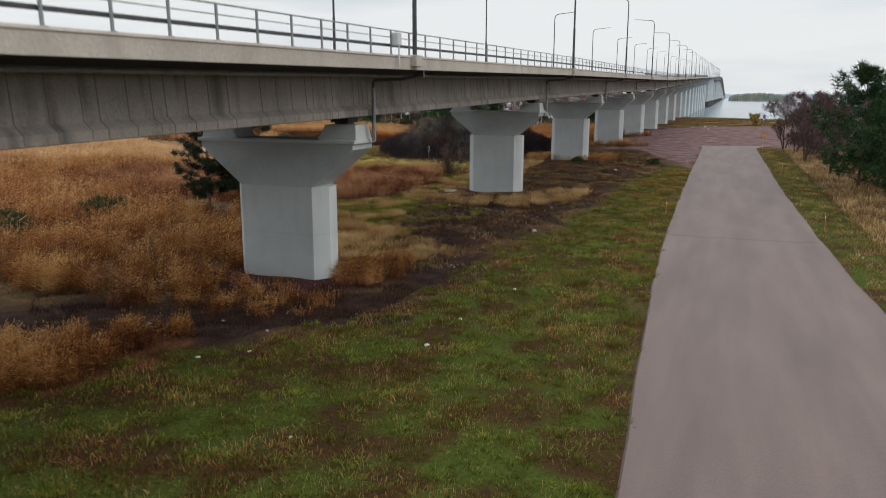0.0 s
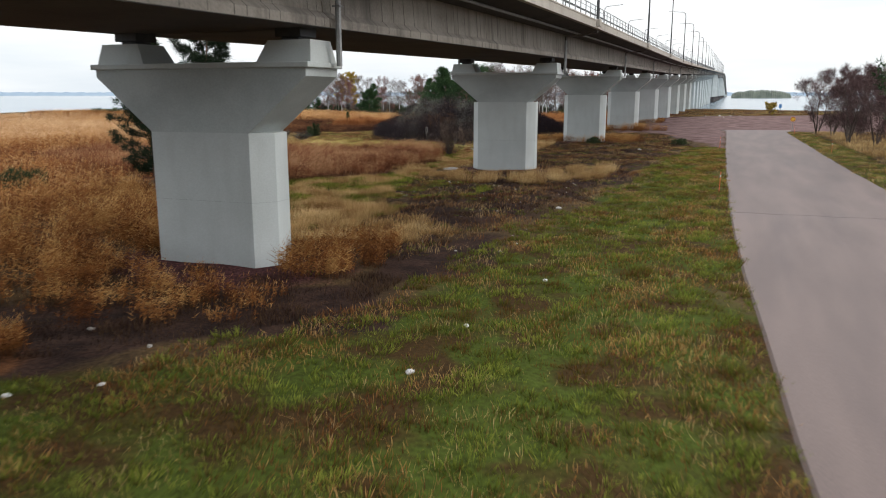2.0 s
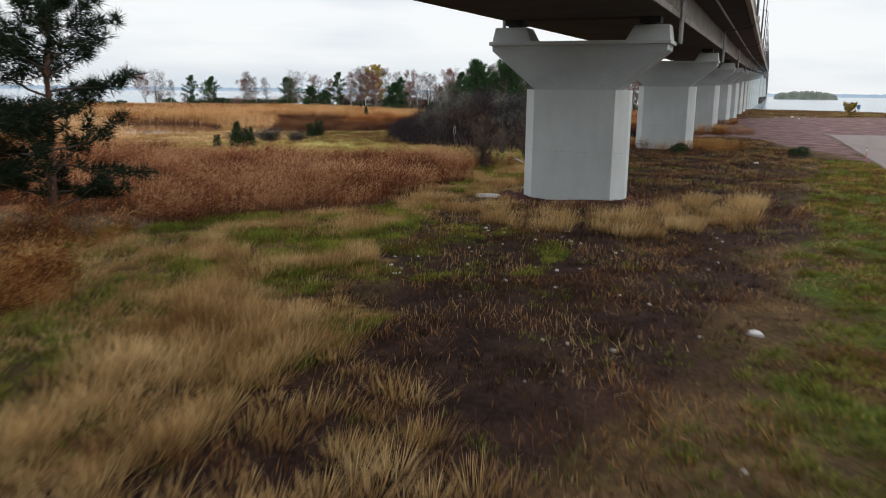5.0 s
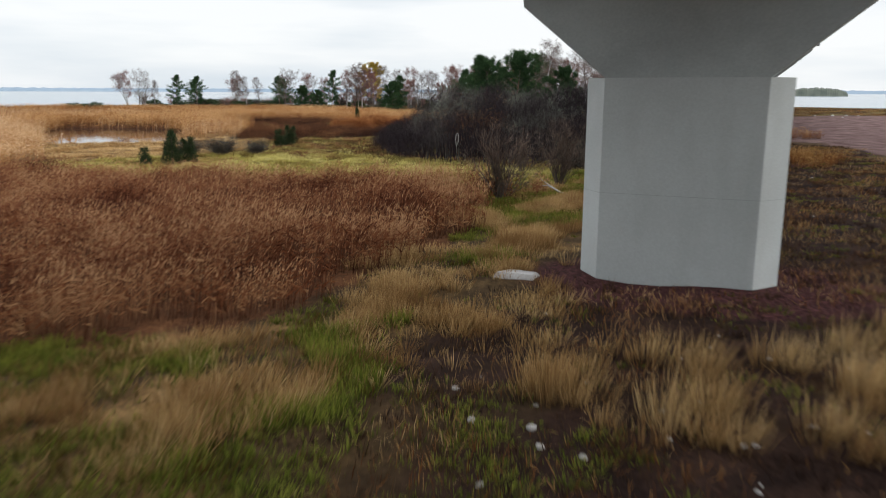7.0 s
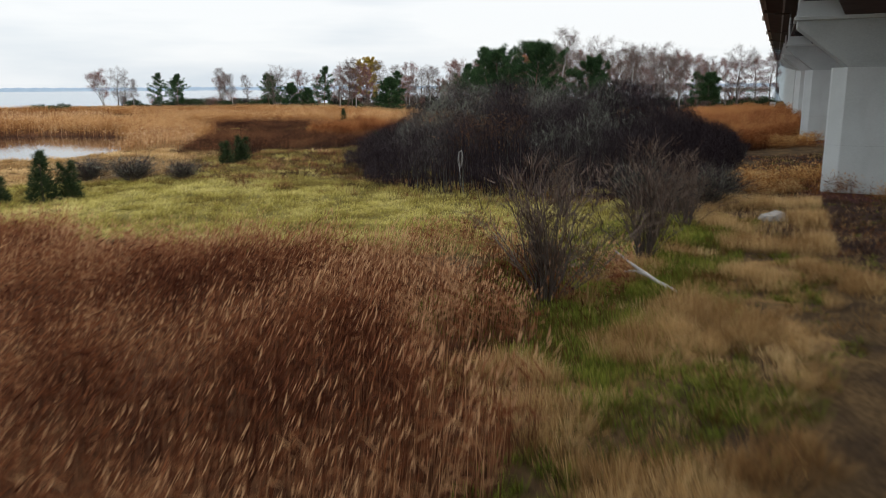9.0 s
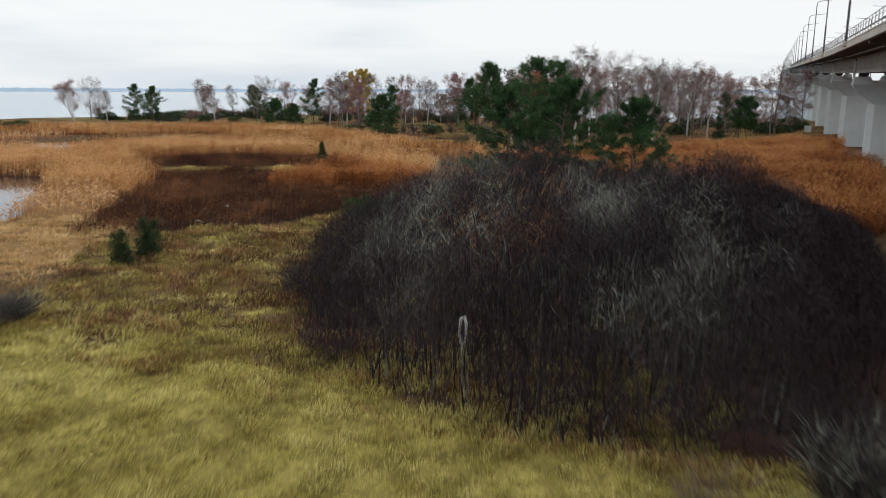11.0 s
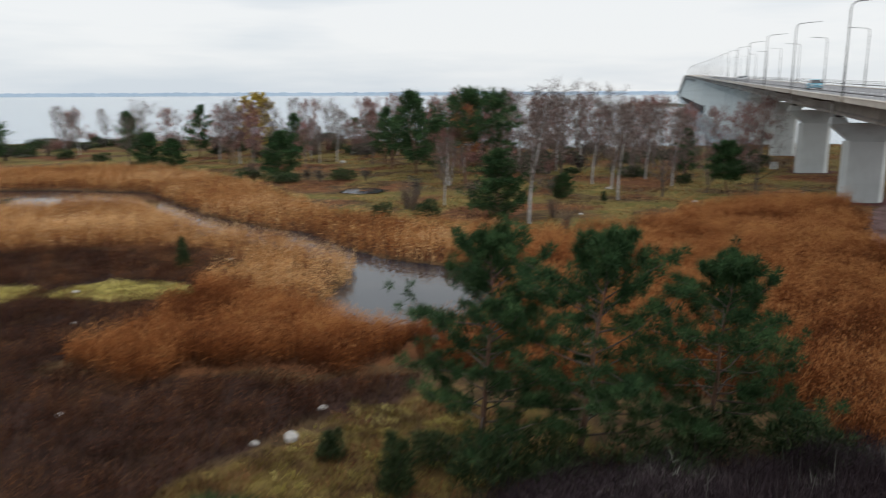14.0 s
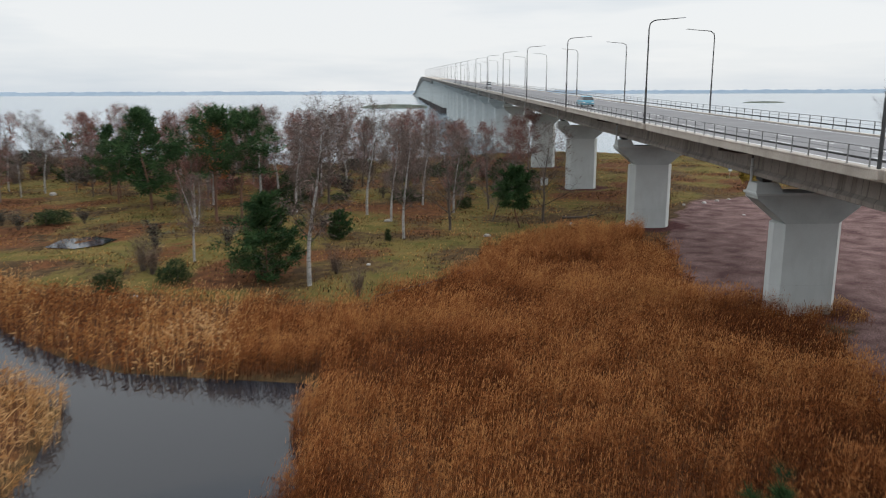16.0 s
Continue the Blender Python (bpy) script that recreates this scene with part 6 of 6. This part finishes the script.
grey = rock(301, STONE, "rounded grey granite stone in the grass")
lay_stone(grey, -4.5, 62.4, 1.15, 20, 0.55, True)
pale = rock(302, STONE_PALE, "pale weathered stone lying on the ground")
lay_stone(pale, -61.8, 114.8, 0.55, 0, 0.5, True)
for i, (x, y, s) in enumerate(((-70.4, 110.4, 0.5), (-48.9, 95.1, 0.35), (-47.0, 91.5, 0.55), (-47.7, 90.0, 0.4), (-46.0, 89.0, 0.35), (-44.4, 85.5, 0.55), (-47.1, 97.6, 0.35), (-56.4, 108.7, 0.35), (-66, 104.6, 0.4),
                               (-57.2, 127.3, 0.5), (-87.1, 139.7, 0.7), (-31.8, 158.1, 0.5), (-49.9, 148.5, 0.55), (10.0, -7.1, 0.16), (9.4, -14.8, 0.09), (13.1, -12.1, 0.05), (3.4, -10.7, 0.14), (4.7, -9.7, 0.12),
                               (10.0, -3.6, 0.13), (8.1, 16.2, 0.25), (7.6, 57.0, 0.4), (10.8, 1.4, 0.14), (-1.9, 25.5, 0.12), (-2.6, 26.6, 0.1), (-1.0, 25.5, 0.12), (13.5, 192.7, 0.9), (14.6, 182.3, 0.5))):
    lay_stone(pale, x, y, s, i * 47)
for i, (x, y, s) in enumerate(((-40.2, 108.6, 0.5), (-36.7, 101.7, 0.5), (-36.6, 98.6, 0.9), (-37.7, 97.6, 0.45), (-34.3, 92.1, 0.6), (-35.1, 90.3, 0.4), (-30.6, 182.4, 1.0), (-8.5, 178, 0.9), (-84, 210, 1.6), (-19.3, 172.1, 0.9),
                               (-5.3, 182.8, 0.6), (16.2, 194.7, 0.8), (18.5, 196.2, 0.6), (10.1, 191.3, 0.7), (4.0, -7.6, 0.12), (1.5, -6.8, 0.15), (-0.8, -8.2, 0.14), (2.4, 24.2, 0.15), (0.6, 27.0, 0.1))):
    lay_stone(grey, x, y, s, i * 61)
r = random.Random(9)
for i in range(60):
    x, y = r.uniform(-1, 9), r.uniform(3, 66)
    lay_stone(grey if i % 3 else pale, x, y, r.uniform(0.04, 0.10), i * 33)
for i in range(70):
    x, y = r.uniform(-2.5, 7), r.uniform(17, 32)
    lay_stone(pale if i % 3 else grey, x, y, r.uniform(0.04, 0.11), i * 33)
slab = thing("stone_slab", (-4.0, 34.3, ground_z(-4.0, 34.3)), "flat white stone slab lying by the pier", "stone slab")
bm = bmesh.new()
loft(bm, [[(-0.65, -0.3, -0.05), (0.6, -0.4, -0.05), (0.7, 0.2, -0.05), (-0.4, 0.42, -0.05)], [(-0.55, -0.2, 0.13), (0.5, -0.3, 0.16), (0.52, 0.1, 0.15), (-0.3, 0.3, 0.12)]])
part("slab", bm, STONE_PALE, slab)
slab.matrix_basis = slab.matrix_basis @ Matrix.Scale(0.92, 4)


def stake(x, y, lean):
    s = thing("marker_stake", pose(x, y, ground_z(x, y), lean, lean * 0.5), "thin orange roadside marker stake", "marker stake", "marker stakes")
    bm = bmesh.new()
    tube(bm, [(0, 0, -0.2), (0, 0, 1.15)], 0.022, 6)
    part("rod", bm, ORANGE, s)
    bm = bmesh.new()
    tube(bm, [(0, 0, 0.85), (0, 0, 0.98)], 0.026, 6)
    part("reflector_band", bm, PAINT, s, "white reflective band")


for x, y, a in ((15.4, 25.6, 3), (25.3, 22.4, -4), (15.0, 64, 2), (25.0, 60, 3), (24.4, 96, -2)):
    stake(x, y, a)

sign = thing("road_sign", (24.9, 107.7, ground_z(24.9, 107.7)), "round yellow road sign with red ring on a post", "road sign")
bm = bmesh.new()
tube(bm, [(0, 0, -0.2), (0, 0, 2.1)], 0.035, 8)
part("post", bm, STEEL, sign)
for nm, rad, y, mat in (("ring", 0.33, -0.05, SIGN_RED), ("disc", 0.25, -0.065, SIGN_YELLOW), ("plate", 0.36, -0.035, SIGN_YELLOW)):
    bm = bmesh.new()
    bmesh.ops.create_cone(bm, cap_ends=True, segments=24, radius1=rad, radius2=rad, depth=0.012, matrix=Matrix.Translation((0, y, 1.85)) @ Matrix.Rotation(radians(90), 4, "X"))
    part(nm, bm, mat, sign)
info = thing("information_sign", (29.6, 222.0, ground_z(29.6, 222.0)), "blue and white sign standing near the shore", "sign")
bm = bmesh.new()
tube(bm, [(0, 0, -0.2), (0, 0, 2.6)], 0.04, 8)
part("post", bm, STEEL, info)
bm = bmesh.new()
box(bm, -0.35, 0.35, -0.06, -0.04, 1.5, 2.6)
part("plate", bm, SIGN_BLUE, info)
bm = bmesh.new()
box(bm, -0.3, 0.3, -0.075, -0.062, 1.2, 1.48)
part("lower_plate", bm, PAINT, info, "white lower plate")

loop = thing("bent_branch", (-19.1, 67.2, ground_z(-19.1, 67.2)), "pale barkless forked branch in the thicket's edge", "branch")
bm = bmesh.new()
tube(bm, [(0, 0, -0.2), (0.02, 0, 0.75), (0.0, 0, 1.15), (-0.08, 0, 1.5), (-0.03, 0, 1.95), (0.08, 0, 2.02), (0.14, 0, 1.8), (0.13, 0, 1.45), (0.05, 0, 1.2)], [0.03, 0.03, 0.035, 0.045, 0.05, 0.05, 0.045, 0.04, 0.03], 6)
part("stem", bm, DEAD_WOOD, loop)
log = thing("fallen_branch", (-7.6, 51.2, ground_z(-7.6, 51.2) + 0.1), "pale dead branch lying in the grass", "branch")
bm = bmesh.new()
tube(bm, [(-0.9, 0.9, 0.5), (-0.3, 0.3, 0.28), (0.4, -0.3, 0.05), (0.9, -0.9, 0.0)], [0.02, 0.04, 0.05, 0.06], 6)
part("limb", bm, DEAD_WOOD, log)
bm = bmesh.new()
tube(bm, [(0.2, -0.1, 0.1), (-0.1, -0.6, 0.35), (-0.3, -1.0, 0.4)], [0.035, 0.025, 0.012], 5)
part("side_limb", bm, DEAD_WOOD, log)

fence = thing("rail_fence", (0, 0, 0), "low weathered single-rail fence at the reed edge", "fence")
fx = [(-30.5, 144.2), (-28.8, 145.9), (-26.6, 148.2), (-24.6, 150.6), (-22.4, 152.9)]
for (x0, y0), (x1, y1) in zip(fx, fx[1:]):
    bm = bmesh.new()
    tube(bm, [(x0, y0, ground_z(x0, y0) + 0.85), (x1, y1, ground_z(x1, y1) + 0.85)], 0.05, 6)
    part("rail", bm, BARK, fence)
for x0, y0 in fx:
    bm = bmesh.new()
    tube(bm, [(x0, y0, ground_z(x0, y0) - 0.3), (x0, y0, ground_z(x0, y0) + 0.95)], 0.06, 6)
    part("post", bm, BARK, fence)

# fallen trunk and board by the third pier row
trunk = thing("fallen_log", (-6.6, 181.5, ground_z(-6.6, 181.5) + 0.15), "fallen dead log with upturned branches", "log")
bm = bmesh.new()
tube(bm, [(-2.2, 0.4, 0), (0, 0, 0.1), (2.0, -0.4, 0.5)], [0.16, 0.13, 0.07], 7)
part("limb", bm, BARK, trunk)
bm = bmesh.new()
tube(bm, [(0.8, -0.2, 0.3), (1.4, 0.3, 1.0), (1.6, 0.6, 1.5)], [0.06, 0.04, 0.02], 5)
part("side_limb", bm, BARK, trunk)
cab = thing("pale_cabinet", (-5.2, 215, ground_z(-5.2, 215)), "pale grey utility cabinet beside a bridge pier", "cabinet")
bm = bmesh.new()
box(bm, -0.6, 0.6, -0.3, 0.3, 0, 1.2, 0.03)
part("casing", bm, PLASTIC, cab)
bm = bmesh.new()
box(bm, -0.64, 0.64, -0.34, 0.34, 1.2, 1.28, 0.02)
part("lid", bm, STEEL, cab)


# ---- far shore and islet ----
# No air volume here: distance haze is mixed into the coast's blue-grey colour.
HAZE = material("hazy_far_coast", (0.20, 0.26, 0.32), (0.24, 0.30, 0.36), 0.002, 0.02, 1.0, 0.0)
ISLET = material("islet_growth", (0.06, 0.075, 0.06), (0.13, 0.14, 0.11), 0.08, 0.6, 1.0, 0.0)


def ridge(name, x0, x1, y, top, depth, n, mat, seed, label, category):
    r = np.random.default_rng(seed)
    bm = bmesh.new()
    xs_ = np.linspace(x0, x1, n)
    e = np.sin(np.linspace(0, math.pi, n)) ** 0.25
    hs = e * top * (0.88 + 0.24 * r.uniform(0, 1, n))
    rows = []
    for x, h in zip(xs_, hs):
        rows.append([bm.verts.new((x, y - depth, WATER_Z - 0.5)), bm.verts.new((x, y - depth * 0.6, WATER_Z + h * 0.8)), bm.verts.new((x, y, WATER_Z + h)), bm.verts.new((x, y + depth, WATER_Z - 0.5))])
    for a, b in zip(rows, rows[1:]):
        for k in range(3):
            bm.faces.new((a[k], b[k], b[k + 1], a[k + 1]))
    return tagged(obj(name, bm, mat), label, category, kind="structure")


bm = bmesh.new()
rows, rc = [], random.Random(61)
for i in range(601):
    a, h = radians(-85 + 155 * i / 600), 19 * (0.85 + 0.3 * rc.random())
    rows.append([bm.verts.new((r_ * math.sin(a), 60 + r_ * math.cos(a), WATER_Z + z)) for r_, z in ((4560, -0.5), (4600, h * 0.8), (4640, h), (4700, -0.5))])
for a, b in zip(rows, rows[1:]):
    for k in range(3):
        bm.faces.new((a[k], b[k], b[k + 1], a[k + 1]))
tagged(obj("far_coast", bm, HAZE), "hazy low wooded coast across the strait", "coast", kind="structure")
ridge("islet", 18, 120, 1500, 14, 30, 60, ISLET, 62, "low wooded islet in the strait", "islet")
ridge("islet", -75, -8, 880, 3.5, 10, 60, ISLET, 63, "low rocky islet beside the bridge", "islet")
ridge("islet", 420, 475, 1100, 1.8, 8, 30, ISLET, 64, "flat skerry in the pale sea", "islet")


# ---- cars on the bridge ----
GLASS = material("car_glass", (0.015, 0.018, 0.02), (0.03, 0.033, 0.036), 2, 10, 0.12, 0.0)
TYRE = material("tyre", (0.015, 0.015, 0.016), (0.03, 0.03, 0.03), 5, 40, 0.8, 0.1)
CAR_BLUE = material("blue_car_paint", (0.13, 0.33, 0.42), (0.15, 0.36, 0.46), 1, 10, 0.25, 0.0)
CAR_GREY = material("grey_car_paint", (0.45, 0.46, 0.47), (0.50, 0.51, 0.52), 1, 10, 0.25, 0.0)


def car(x, y, paint, label):
    """A hatchback heading along the bridge."""
    slope = math.degrees(math.atan2(deck_z(y + 5) - deck_z(y - 5), 10))
    c = thing("car", pose(x, y, deck_z(y) - 0.094, slope), label, "car", "cars on the bridge")
    bm = bmesh.new()
    rows = [(-2.1, 0.35, 0.75, 0.80), (-1.9, 0.28, 0.92, 0.86), (-0.6, 0.26, 0.96, 0.88), (0.9, 0.26, 0.92, 0.88), (1.8, 0.28, 0.80, 0.84), (2.1, 0.36, 0.62, 0.74)]
    loft(bm, [[(-w, yy, lo), (-w, yy, hi - 0.12), (-w + 0.1, yy, hi), (w - 0.1, yy, hi), (w, yy, hi - 0.12), (w, yy, lo)] for yy, lo, hi, w in rows])
    body = part("body", bm, paint, c, smooth=False)
    bm = bmesh.new()
    loft(bm, [[(-0.8, -1.95, 0.93), (0.8, -1.95, 0.93), (0.8, 1.05, 0.93), (-0.8, 1.05, 0.93)], [(-0.62, -1.45, 1.40), (0.62, -1.45, 1.40), (0.62, 0.25, 1.40), (-0.62, 0.25, 1.40)]])
    part("window_band", bm, GLASS, c, "dark car windows")
    bm = bmesh.new()
    loft(bm, [[(-0.66, -1.5, 1.395), (0.66, -1.5, 1.395), (0.66, 0.3, 1.395), (-0.66, 0.3, 1.395)], [(-0.56, -1.3, 1.46), (0.56, -1.3, 1.46), (0.56, 0.15, 1.46), (-0.56, 0.15, 1.46)]])
    part("roof", bm, paint, c)
    for sx in (-1, 1):
        for yy in (-1.3, 1.3):
            bm = bmesh.new()
            bmesh.ops.create_cone(bm, cap_ends=True, segments=16, radius1=0.31, radius2=0.31, depth=0.2, matrix=Matrix.Translation((sx * 0.78, yy, 0.31)) @ Matrix.Rotation(radians(90), 4, "Y"))
            part("wheel", bm, TYRE, c)
        bm = bmesh.new()
        box(bm, sx * 0.6 - 0.14, sx * 0.6 + 0.14, -2.12, -2.06, 0.55, 0.68)
        part("headlight", bm, PAINT, c, "pale headlight")


car(-2.9, 197, CAR_BLUE, "light blue hatchback driving over the bridge")
car(-2.9, 330, CAR_GREY, "silver-grey car driving over the bridge")
car(2.6, 380, CAR_GREY, "silver-grey car driving over the bridge")
